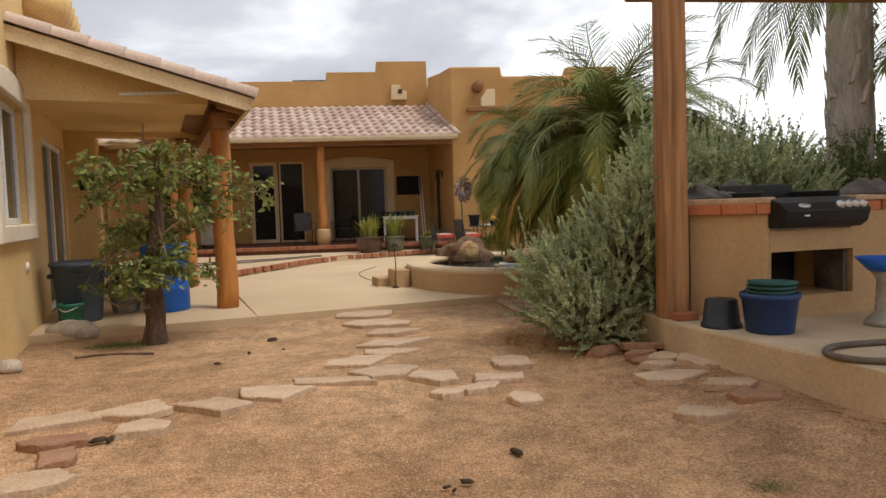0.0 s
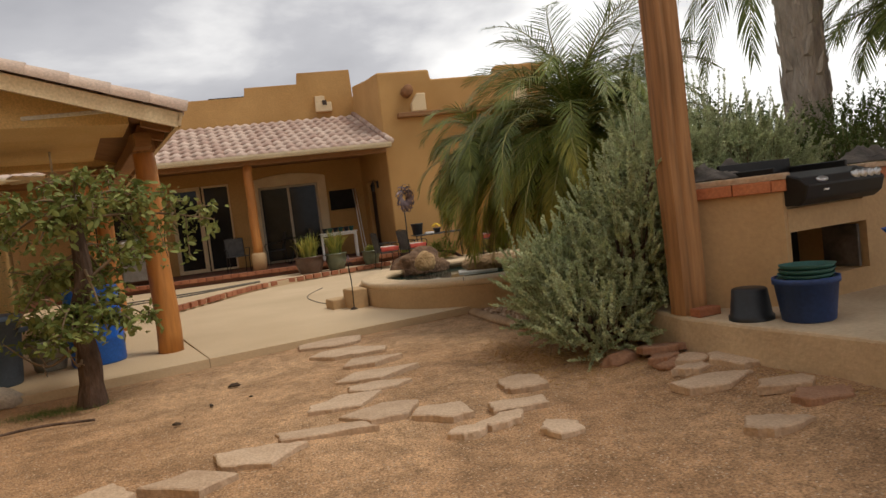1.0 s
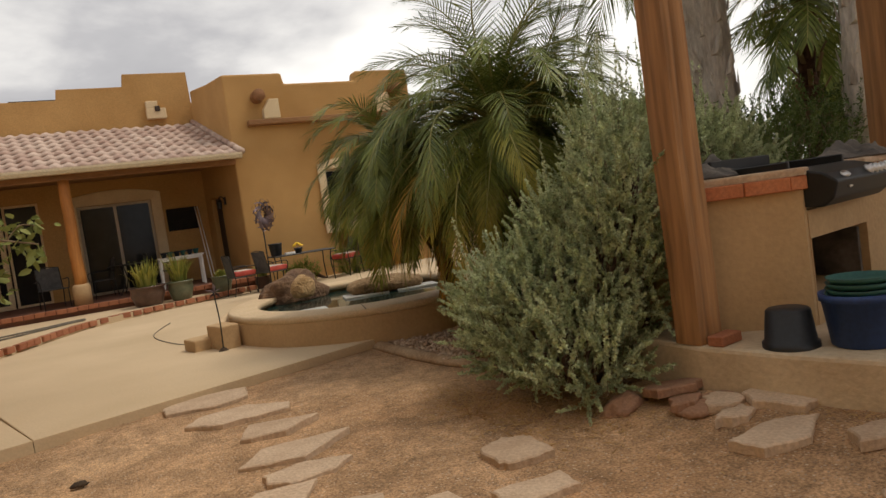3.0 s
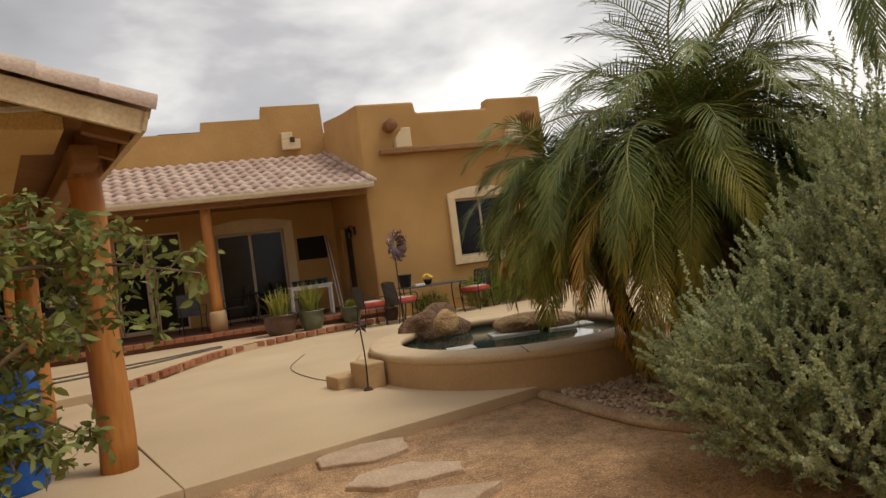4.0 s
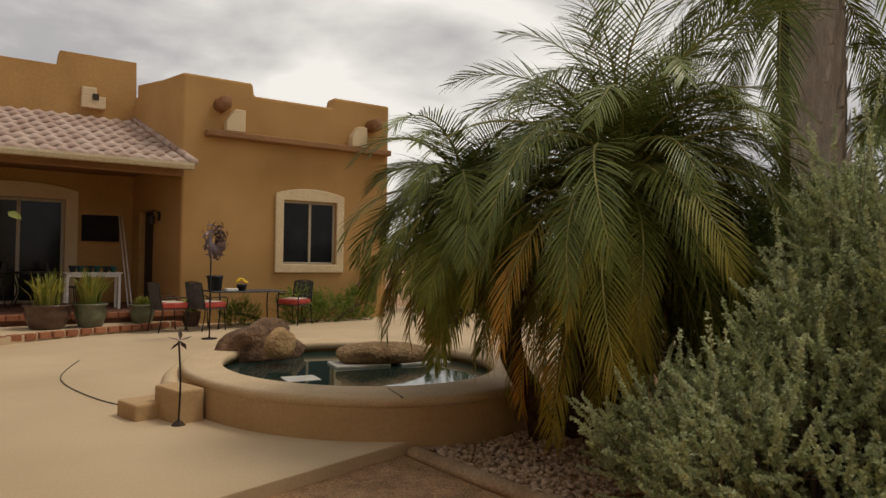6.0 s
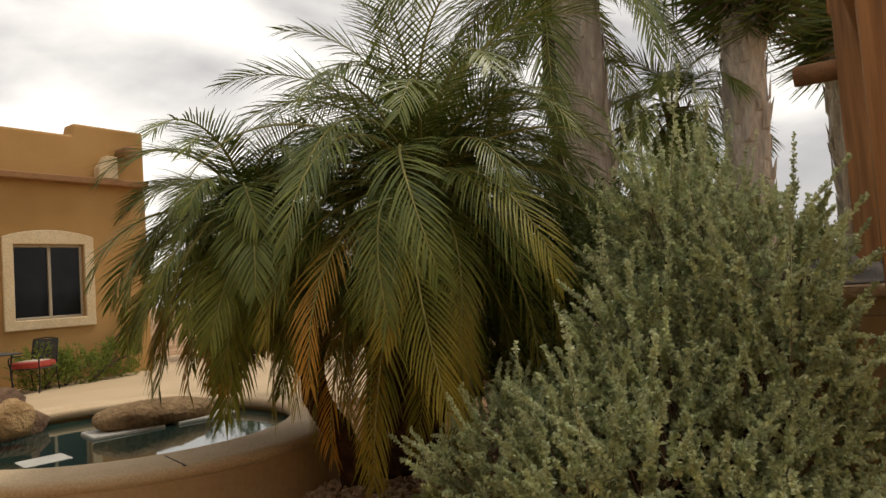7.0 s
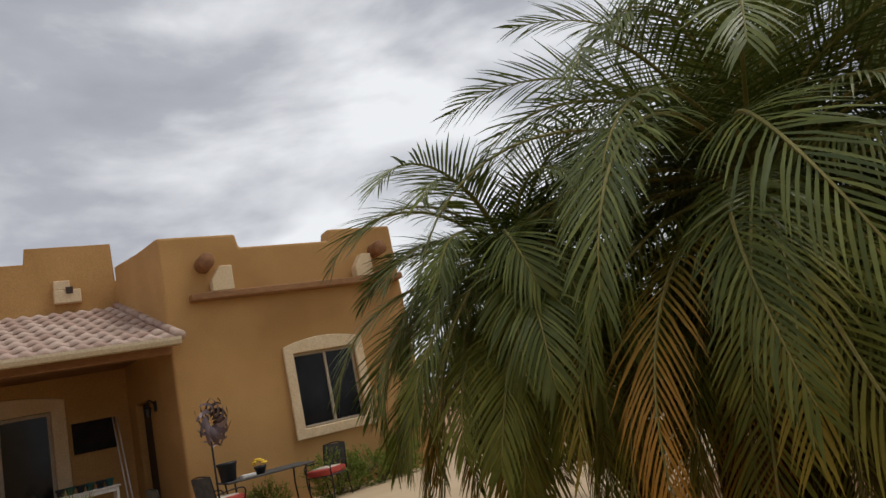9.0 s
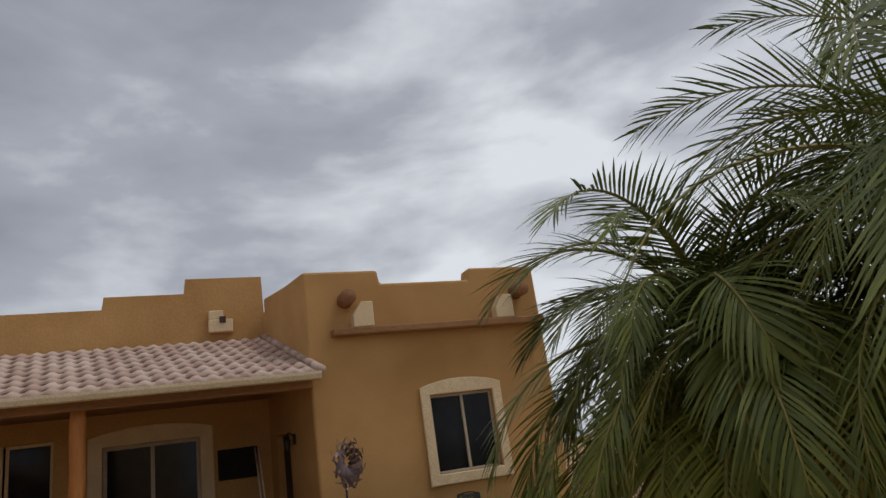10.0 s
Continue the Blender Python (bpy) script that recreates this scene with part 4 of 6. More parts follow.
for x, y, sx, sy, z in ((-1.80, 10.60, 0.24, 0.42, 0.36), (-2.02, 10.86, 0.34, 0.36, 0.22)):
    part("step_block", bm_box(sx, sy, z - 0.04, pose(x, y, (z + 0.04) / 2, 0, 0, 14), 0.02), M_STUCCO_LOW, spa)


def boulder(at, size, seed, material, label, name="boulder", turn=0, rough=0.22, group=""):
    o = part(name, rock_bm(*size, seed, rough), material, None, "", True)
    o.matrix_basis = pose(at[0], at[1], at[2] + size[2] * 0.45, 0, 0, turn)
    return tagged(o, label, "rock", group)


boulder((-0.46, 12.25, 0.27), (0.47, 0.31, 0.33), 1, M_ROCKDARK, "large dark brown boulder on the spa edge", turn=8, rough=0.34)
boulder((-0.50, 11.62, 0.40), (0.175, 0.16, 0.22), 2, M_ROCK, "small rounded tan boulder on the coping", turn=20)
boulder((0.58, 11.22, 0.32), (0.55, 0.28, 0.16), 3, M_ROCKBROWN, "long flat brown boulder on the spa ledge", turn=-10, rough=0.18)

# metal flower stake by the spa
st = thing("garden_stake", (-1.86, 10.36, 0.08), "thin rusty metal flower garden stake", "garden ornament")
tube("rod", bent([(0, 0, 0), (0.01, 0, 0.35), (-0.01, 0, 0.70)], 5), 0.008, M_IRON, st, 6)
for k in range(5):
    a = k * 1.25 + 0.3
    obj("petal", [(0, 0, 0.70), (0.05 * math.cos(a) - 0.015, 0.02, 0.70 + 0.05 * math.sin(a)), (0.11 * math.cos(a), 0.03, 0.70 + 0.10 * math.sin(a)), (0.05 * math.cos(a) + 0.025, 0.02, 0.70 + 0.045 * math.sin(a))], [(0, 1, 2, 3)], M_SPINNER, st)
part("leaf_base", bm_lathe([(0, 0), (0.06, 0.0), (0.03, 0.03), (0, 0.04)], 10), M_CLOD, st)

# ---- gravel bed ----
def gravel():
    rng = np.random.default_rng(5)
    bm = bmesh.new()
    bmesh.ops.create_icosphere(bm, subdivisions=1, radius=1)
    t = np.array([v.co[:] for v in bm.verts])
    fs = [tuple(v.index for v in f.verts) for f in bm.faces]
    bm.free()
    pts = []
    while len(pts) < 5200:
        x, y = rng.uniform(-0.4, 2.6), rng.uniform(7.4, 9.8)
        if ((x - SC[0]) / 1.76) ** 2 + ((y - SC[1]) / 2.11) ** 2 > 1 and y < 9.9:
            pts.append((x, y, 0.02 + 0.02 * rng.random()))
    k = len(pts)
    s = 0.012 + 0.022 * rng.random(k) ** 2
    ax = rng.normal(size=(k, 3)) * (1, 1, 0.3)
    t = t * np.array([1.0, 0.75, 0.55])
    o = scatter_leaves("gravel", np.array(pts), ax, np.tile([0.05, 0, 1.0], (k, 1)), s, t, fs, M_GRAVEL)
    tagged(o, "brown crushed landscaping gravel", "gravel", kind="stuff")


gravel()
tagged(part("gravel_bed", bm_poly([(-0.36, 7.4), (0.8, 7.3), (3.0, 8.2), (3.0, 9.9), (1.45, 9.4), (0.6, 8.8), (-0.42, 8.86)], -0.05, 0.012), M_DIRT), "dirt under the gravel bed", "ground", kind="structure")

# ---- flagstones ----
def flagstone(x, y, a, b, turn, seed, material=M_FLAG, z=0.030, th=0.055, label="flat tan flagstone stepping stone set in dirt", group="stepping stones"):
    rng = random.Random(seed)
    n = rng.choice((4, 5, 5, 6))
    off = rng.random() * 6.28
    pts = []
    for i in range(n):
        t = off + 2 * math.pi * (i + rng.uniform(-0.28, 0.28)) / n
        k = rng.uniform(0.80, 1.22)
        pts.append((a * 0.54 * k * math.cos(t), b * 0.54 * k * math.sin(t)))
    fine = []
    for i in range(n):
        p, q = Vector(pts[i]), Vector(pts[(i + 1) % n])
        d = (q - p)
        nrm = Vector((-d.y, d.x)).normalized() if d.length > 0 else Vector((0, 0))
        for k in range(4):
            fine.append(tuple(p + d * (k / 4) + nrm * rng.uniform(-0.012, 0.012)))
    bm = bm_poly(fine, -th, 0.0, 0.008, 1)
    for v in bm.verts:
        if v.co.z > -0.02:
            v.co.z += 0.006 * noise.noise((v.co.x * 6 + seed, v.co.y * 6, 0))
    o = part("flagstone", bm, material)
    o.matrix_basis = pose(x, y, z + lift(x, y), rng.uniform(-2, 2), rng.uniform(-2, 2), turn)
    return tagged(o, label, "paving stone", group)


STONES = (
    (-2.38, 8.20, 0.75, 0.50, 8), (-2.15, 7.48, 0.70, 0.46, 4), (-2.06, 6.88, 0.66, 0.42, 2), (-2.03, 6.28, 0.68, 0.36, 4), (-2.13, 5.86, 0.50, 0.26, 8),
    (-2.40, 5.52, 0.58, 0.28, 15), (-2.57, 4.92, 0.62, 0.30, -8), (-2.15, 5.14, 0.52, 0.36, 5), (-1.80, 4.90, 0.46, 0.34, -12), (-1.33, 4.76, 0.40, 0.30, 0),
    (-1.15, 5.22, 0.34, 0.36, 10), (-1.53, 4.48, 0.36, 0.18, 10), (-1.76, 4.40, 0.28, 0.16, -5), (-1.26, 4.17, 0.20, 0.26, 0), (-2.99, 4.68, 0.52, 0.32, -12),
    (-3.38, 4.46, 0.50, 0.36, 8), (-3.86, 4.42, 0.52, 0.36, 14), (-4.28, 4.28, 0.56, 0.36, 18), (-3.68, 4.04, 0.36, 0.24, 20))
for i, (x, y, a, b, r) in enumerate(STONES):
    flagstone(x, y, a, b, r, 40 + i)
for i, (x, y, a, b, r) in enumerate(((-0.18, 4.32, 0.44, 0.32, -8), (0.20, 4.58, 0.42, 0.36, 0), (0.08, 3.98, 0.36, 0.26, -14), (-0.34, 3.58, 0.34, 0.24, -6), (0.0, 4.80, 0.30, 0.20, 10), (-0.12, 4.62, 0.26, 0.16, 0))):
    flagstone(x, y, a, b, r, 80 + i, label="flat tan flagstone beside the concrete kerb", group="kerb stones")
for i, (x, y, a, b, r) in enumerate(((-4.10, 3.88, 0.40, 0.20, 10), (-3.98, 3.60, 0.30, 0.24, 30), (-3.95, 3.24, 0.36, 0.26, 20))):
    flagstone(x, y, a, b, r, 90 + i, M_REDROCK if i < 2 else M_FLAG, label="reddish sandstone stepping stone in dirt")
for i, (x, y, a, b, c) in enumerate(((-0.02, 5.12, 0.17, 0.13, 0.08), (-0.14, 4.94, 0.12, 0.08, 0.04))):
    flagstone(x, y, a * 2.1, b * 2.0, 25 * i, 120 + i, M_REDROCK, 0.035 + c * 0.3, 0.05, "broken red sandstone slab by the kerb", "red rocks").rotation_euler.rotate_axis("X", radians(6 * i - 8))
boulder((-0.30, 5.28, -0.02), (0.17, 0.11, 0.085), 33, M_REDROCK, "weathered red sandstone rock under the bush", "rock", 10, 0.42, "red rocks")
boulder((-0.03, 4.86, 0.015), (0.22, 0.13, 0.055), 34, M_REDROCK, "low red sandstone rock against the kerb", "rock", -12, 0.42, "red rocks")
o = flagstone(0.12, 3.74, 0.40, 0.24, -22, 71, M_REDROCK, 0.008, 0.07, "rough red sandstone slab by the kerb", "red rocks")
boulder((-5.52, 7.62, 0.0), (0.30, 0.17, 0.13), 31, M_GREYROCK, "pale grey rock by the wall", "rock", -5, 0.2)
boulder((-5.36, 5.95, 0.0), (0.10, 0.08, 0.08), 32, M_GREYROCK, "small grey rock at the wall's foot", "rock")

# ---- grill counter on a concrete pad ----
pad = part("grill_pad", bm_poly([(0.75, 1.2), (6, 1.2), (6, 8.0), (2.4, 7.0), (1.3, 5.75), (0.12, 5.62), (0.10, 5.05), (0.20, 4.5), (0.36, 3.87), (0.46, 3.16)], -0.2, 0.33, 0.025, 2), M_CONC_EDGE)
tagged(pad, "raised tan concrete pad with a rough weathered edge", "pad", kind="structure")
counter = thing("grill_counter", (0, 0, 0), "tan stucco outdoor grill counter capped with red brick and flagstone", "counter")
part("pillar", bm_poly([(0.40, 5.18), (0.83, 4.79), (0.86, 4.795), (0.86, 5.75), (0.42, 5.75)], 0.33, 1.16, 0.0), M_STUCCO_LOW, counter)
GM = pose(0.84, 4.785, 0, 0, 0, 11)
body = bm_wall([(0.02, 0.33), (0.02, 1.03), (0.84, 1.03), (0.85, 1.16), (1.85, 1.16), (1.85, 0.33)], [(0.03, 0.86, 0.50, 0.86)], 0.75, 0.0)
o = part("counter_body", body, M_STUCCO_LOW, counter)
o.matrix_basis = GM
# black back and plates: the niche's shade put in as colour
o = part("niche_back", bm_box(0.9, 0.02, 0.42, pose(0.44, 0.62, 0.68)), M_SOOT_SHADE, counter, "black sheet that paints the shade at the niche's back")
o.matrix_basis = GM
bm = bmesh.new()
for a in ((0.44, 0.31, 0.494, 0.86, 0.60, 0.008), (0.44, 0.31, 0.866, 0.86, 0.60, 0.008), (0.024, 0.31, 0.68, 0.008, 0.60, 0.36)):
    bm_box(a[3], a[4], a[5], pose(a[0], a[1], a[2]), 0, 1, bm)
part("niche_lining", bm, M_SOOT_SHADE, counter, "black plates that paint the niche's inside as shade").matrix_basis = GM
o = part("niche_panel", bm_box(0.03, 0.30, 0.33, pose(0.815, 0.19, 0.67), 0.004, 1), M_TARP, counter)
o.matrix_basis = GM
me_b = bpy.data.meshes.new("brick")
b_ = bm_box(0.255, 0.11, 0.085, bevel=0.006, seg=1)
b_.to_mesh(me_b)
b_.free()
me_b.materials.append(M_CAPBRICK)
for x, y, r in ((0.495, 5.098, -42.5), (0.69, 4.925, -42.5)):
    shared("brick", me_b, pose(x, y, 1.205, 0, 0, r), counter)
for k in range(3):
    shared("brick", me_b, GM @ pose(1.03 + 0.27 * k, 0.05, 1.205), counter)
me_h = bpy.data.meshes.new("half_brick")
b_ = bm_box(0.10, 0.11, 0.085, bevel=0.006, seg=1)
b_.to_mesh(me_h)
b_.free()
me_h.materials.append(M_CAPBRICK)
shared("brick", me_h, pose(0.83, 4.83, 1.205, 0, 0, -30), counter)
part("brick_core", bm_poly([(0.44, 5.20), (0.84, 4.84), (0.85, 5.72), (0.45, 5.72)], 1.162, 1.248), M_CONC_EDGE, counter)
part("brick_core", bm_box(0.96, 0.64, 0.085, pose(1.36, 0.41, 1.205)), M_CONC_EDGE, counter).matrix_basis = GM
part("cap_stone", bm_poly([(0.37, 5.19), (0.82, 4.755), (0.90, 4.78), (0.88, 5.74), (0.40, 5.74)], 1.250, 1.295, 0.012), M_FLAG, counter, "tan flagstone cap")
o = part("cap_stone", bm_box(1.0, 0.78, 0.045, pose(1.36, 0.36, 1.272), 0.012), M_FLAG, counter, "tan flagstone cap")
o.matrix_basis = GM

grill = thing("built_in_grill", (0.84, 4.785, 1.03), "black built-in gas grill with an open worn top", "grill", turn=11)
bm = bmesh.new()
f = bm.faces.new([bm.verts.new((0.01, y, z)) for y, z in ((-0.16, 0.06), (-0.19, 0.16), (-0.12, 0.215), (0.05, 0.26), (0.05, 0.02), (-0.10, 0.015))])
r = bmesh.ops.extrude_face_region(bm, geom=[f])
bmesh.ops.translate(bm, verts=[v for v in r["geom"] if isinstance(v, bmesh.types.BMVert)], vec=(0.83, 0, 0))
bmesh.ops.recalc_face_normals(bm, faces=bm.faces[:])
bmesh.ops.bevel(bm, geom=bm.edges[:], offset=0.012, segments=2, profile=0.5, affect="EDGES")
part("control_panel", bm, M_GRILL, grill)
bm = bmesh.new()
for a in ((0.42, 0.07, 0.80, 0.03, 0.24), (0.42, 0.60, 0.80, 0.03, 0.36), (0.03, 0.335, 0.03, 0.50, 0.29), (0.81, 0.335, 0.03, 0.50, 0.29)):
    bm_box(a[2], a[3], a[4], pose(a[0], a[1], 0.02 + a[4] / 2), 0.006, 1, bm)
part("fire_box", bm, M_GRILL, grill)
bm = bmesh.new()
for k in range(15):
    bm_box(0.012, 0.48, 0.012, pose(0.08 + 0.049 * k, 0.335, 0.24), 0, 1, bm)
part("grate", bm, M_SOOT_SHADE, grill, "sooty cooking grate")
for k in range(4):
    o = part("knob", bm_lathe([(0, 0), (0.034, 0), (0.036, 0.012), (0.024, 0.016), (0.022, 0.04), (0, 0.042)], 18), M_STEEL, grill, "steel burner knob", True)
    o.matrix_basis = pose(0.55 + 0.075 * k, -0.155, 0.188, 55, 0, 0)
o = part("badge", bm_lathe([(0, 0), (0.05, 0), (0.05, 0.006), (0, 0.008)], 24), M_STEEL, grill, "oval metal badge", True)
o.matrix_basis = pose(0.20, -0.158, 0.19, 52, 0, 0) @ Matrix.Diagonal((1.15, 0.5, 1, 1))
part("name_plate", bm_box(0.05, 0.006, 0.012, pose(0.20, -0.183, 0.115)), M_STEEL, grill)
tube("handle", bent([(0.05, 0.62, 0.28), (0.2, 0.66, 0.36), (0.6, 0.66, 0.36), (0.78, 0.62, 0.28)], 6), 0.012, M_GRILL, grill, 8)
# crumpled grey covers lying on the counter
def tarp(x, y, z, sx, sy, seed, label, turn=0, lump=0.10):
    bm = bmesh.new()
    bmesh.ops.create_grid(bm, x_segments=22, y_segments=16, size=0.5)
    for v in bm.verts:
        edge = min(0.5 - abs(v.co.x), 0.5 - abs(v.co.y)) * 4
        h = lump * (0.55 + noise.noise((v.co.x * 3 + seed, v.co.y * 3, 0))) + lump * 0.5 * abs(noise.noise((v.co.x * 8, v.co.y * 8 + seed, 3)))
        h += lump * 0.55 * abs(noise.noise((v.co.x * 17, v.co.y * 17, seed + 5)))
        wob = 0.07 * noise.noise((v.co.x * 5, v.co.y * 5, seed))
        v.co = Vector(((v.co.x + wob) * sx, (v.co.y + wob) * sy, 0.006 + max(0, h) * min(1, 0.02 + edge * 0.8)))
    bmesh.ops.solidify(bm, geom=bm.faces[:], thickness=0.004)
    o = part("grill_cover", bm, M_TARP, None, "", True)
    o.matrix_basis = pose(x, y, z, 0, 0, turn)
    return tagged(o, label, "cover")


tarp(0.66, 5.42, 1.296, 0.42, 0.55, 1, "crumpled grey grill cover on the counter", 20, 0.11)
tarp(1.05, 5.60, 1.296, 0.7, 0.34, 4, "bunched dark cover behind the grill", 11, 0.11)
tarp(2.15, 5.25, 1.296, 0.75, 0.5, 7, "crumpled grey cloth on the counter end", 11, 0.10)

# timber post with a long crack, and the next one behind
def timber(x, y, z0, z1, wd, turn, group, label):
    p = thing("pergola_post", (x, y, z0), label, "post", group, turn)
    bm = bmesh.new()
    n, hgt = 24, z1 - z0
    loops = []
    for k in range(n + 1):
        z = hgt * k / n
        ring = []
        for i in range(24):
            a = 2 * math.pi * i / 24
            r = wd / 2 / max(abs(math.cos(a)), abs(math.sin(a))) ** 0.72
            r *= 1 + 0.05 * noise.noise((math.cos(a) * 2, math.sin(a) * 2, z * 1.4)) + 0.012 * noise.noise((math.cos(a) * 9, math.sin(a) * 9, z * 5))
            if i == 17:
                r *= 0.93 - 0.06 * max(0, noise.noise((3, 1, z * 1.1)) + 0.3)
            ring.append(bm.verts.new((r * math.cos(a) + 0.012 * noise.noise((z, 5, 0)), r * math.sin(a), z)))
        loops.append(ring)
    for a, b in zip(loops, loops[1:]):
        for i in range(24):
            bm.faces.new((a[i], a[(i + 1) % 24], b[(i + 1) % 24], b[i]))
    bm.faces.new(loops[-1])
    part("shaft", bm, M_TIMBER, p)
    return p


pp = timber(0.215, 5.14, 0.33, 3.78, 0.21, 2, "pergola posts", "tall rough-sawn timber post with a long crack")
pp2 = timber(2.98, 5.43, 0.33, 3.78, 0.29, 0, "pergola posts", "tall reddish timber post of the pergola")
o = tube("viga", [(0, -0.5, 2.52), (0, 0.44, 2.54)], [0.085, 0.08], M_VIGA, pp2, 14, "round log beam end")
ram = thing("ramada_roof", (0, 0, 0), "boarded timber ramada roof over the grill pad", "roof")
part("roof_board", bm_box(4.8, 3.7, 0.05, pose(3.55, 2.75, 4.02)), M_TIMBER, ram)
part("header_beam", bm_box(2.95, 0.14, 0.24, pose(1.42, 5.33, 3.085), 0.012, 1), M_BEAM, ram, "dark timber header beam behind the post")
for k in range(6):
    part("rafter", bm_box(0.12, 4.8, 0.18, pose(0.3 + 1.08 * k, 3.35, 3.90), 0.01, 1), M_TIMBER, ram)
b = tagged(part("loose_brick", bm_box(0.20, 0.10, 0.06, bevel=0.006, seg=1), M_BRICK), "single red brick at the post's foot", "brick")
b.matrix_basis = pose(0.24, 4.965, 0.362, 0, 0, 8)


def bucket(name, x, y, z, r0, r1, h, material, label, flip=False, rim=0.012, category="bucket", handle=False):
    e = thing(name, (x, y, z), label, category)
    if flip:
        prof = [(r1 + rim, 0.0), (r1 + rim, 0.03), (r1, 0.035), (r0, h - 0.01), (r0 - 0.012, h), (0, h)]
    else:
        prof = [(0, 0), (r0 - 0.012, 0), (r0, 0.01), (r1, h - 0.04), (r1 + rim, h - 0.038), (r1 + rim, h), (r1 - 0.004, h), (r0 - 0.01, 0.03), (0, 0.03)]
    part("shell", bm_lathe(prof, 36), material, e, "", True)
    if handle:
        tube("handle", bent([(-r1 - rim, 0, h - 0.02), (-r1 * 0.7, -r1 * 0.8, h - 0.05), (0, -r1 - 0.03, h - 0.08), (r1 * 0.7, -r1 * 0.8, h - 0.05), (r1 + rim, 0, h - 0.02)], 5), 0.004, M_WHITE, e, 6)
    return e


bucket("black_pot", 0.36, 4.62, 0.33, 0.115, 0.135, 0.215, M_BLACKPLASTIC, "upturned black plastic plant pot on the pad", True, category="pot")
bb = bucket("blue_bucket", 0.575, 4.34, 0.33, 0.160, 0.190, 0.285, M_BLUEPLASTIC, "blue plastic bucket on the concrete pad")
for k in range(4):
    o = part("saucer", bm_lathe([(0, 0), (0.148, 0), (0.170, 0.03), (0.163, 0.03), (0.145, 0.008), (0, 0.008)], 32), M_TEAL, None, "", True)
    o.matrix_basis = pose(0.575 + 0.006 * k, 4.34, 0.58 + 0.028 * k, 2 - k, k - 2, 0)
    tagged(o, "teal plastic plant saucer stacked in the bucket", "saucer", "stacked saucers")
h = tagged(obj("garden_hose", *tube_data(bent([(2.4, 3.95, 0.352), (1.5, 3.75, 0.352), (0.72, 3.72, 0.352), (0.47, 3.60, 0.352), (0.42, 3.42, 0.352), (0.60, 3.26, 0.352), (1.2, 3.12, 0.352), (2.2, 2.9, 0.352)], 10), 0.020, 10), M_HOSE, smooth=True),
           "brown garden hose lying on the concrete pad", "hose")
# pedestal table with a blue bowl at the pad's end
pt = thing("side_table", (1.47, 4.35, 0.33), "small stone pedestal stand on the pad", "stand")
part("pedestal", bm_lathe([(0, 0), (0.13, 0), (0.12, 0.04), (0.06, 0.10), (0.05, 0.34), (0.09, 0.40), (0, 0.40)], 24), M_GREYPOT, pt, "", True)
bowl = tagged(part("blue_bowl", bm_lathe([(0, 0), (0.10, 0), (0.19, 0.10), (0.18, 0.10), (0.09, 0.012), (0, 0.012)], 32), M_BARREL, None, "", True), "bright blue plastic bowl on the stand", "bowl")
bowl.location = (1.47, 4.35, 0.732)

# ---- porch things ----
def trash_can(at):
    e = thing("trash_can", at, "large slate-grey plastic bin with a lid", "bin")
    part("body", bm_lathe([(0, 0), (0.225, 0), (0.235, 0.02), (0.285, 0.64), (0.30, 0.645), (0.30, 0.67), (0, 0.67)], 36), M_BINGREY, e, "", True)
    part("lid", bm_lathe([(0.315, 0), (0.315, 0.035), (0.27, 0.05), (0.10, 0.065), (0, 0.066)], 36), M_BINGREY, e, "domed lid", True).location = (0, 0, 0.672)
    for s in (-1, 1):
        part("handle", bm_box(0.05, 0.16, 0.05, pose(s * 0.31, 0, 0.55), 0.012), M_BINGREY, e)
    part("mark", bm_box(0.14, 0.006, 0.03, pose(0.12, -0.27, 0.57, -5, 0, 22)), M_BLACKPLASTIC, e, "dark moulded maker's bar")
    return e


trash_can(tuple(uv(-3.12, 9.62, 0.08)))
bucket("green_bucket", -5.72, 8.06, 0.08, 0.095, 0.125, 0.25, M_GREENPLASTIC, "small green plastic bucket", handle=True)
gp = thing("grey_planter", (-5.42, 8.98, 0.08), "pale grey fluted planter with a leafy plant", "planter")
bm = bm_lathe([(0, 0), (0.15, 0), (0.16, 0.02), (0.215, 0.30), (0.235, 0.31), (0.235, 0.35), (0.20, 0.35), (0.19, 0.28), (0, 0.27)], 48)
for v in bm.verts:
    if 0.03 < v.co.z < 0.29:
        v.co.xy *= 1 + 0.02 * math.cos(24 * math.atan2(v.co.y, v.co.x))
part("pot", bm, M_GREYPOT, gp, "", True)
part("soil", bm_lathe([(0, 0.285), (0.19, 0.285)], 24), M_SOIL, gp)
bar = thing("blue_barrel", (-4.90, 8.95, 0.08), "bright blue plastic drum on the porch slab", "barrel")
part("shell", bm_lathe([(0, 0), (0.27, 0), (0.285, 0.02), (0.285, 0.27), (0.297, 0.29), (0.285, 0.31), (0.285, 0.56), (0.297, 0.58), (0.285, 0.60), (0.285, 0.84), (0.27, 0.87), (0, 0.87)], 40), M_BARREL, bar, "", True)
fan = thing("ceiling_fan", tuple(uv(-2.35, 11.6, 2.735)), "white ceiling fan with still blades under the porch", "ceiling fan")
tube("down_rod", [(0, 0, 0), (0, 0, -0.30)], 0.015, M_WHITE, fan, 8)
part("motor", bm_lathe([(0, -0.44), (0.07, -0.43), (0.10, -0.38), (0.10, -0.32), (0.03, -0.29), (0, -0.28)], 24), M_WHITE, fan, "", True)
for k in range(5):
    a = 72 * k + 20
    part("blade", bm_box(0.50, 0.13, 0.012, pose(0, 0, -0.36, 0, 0, a) @ pose(0.36, 0, 0, 10, 0, 0), 0.004, 1), M_CREAMTRIM, fan)

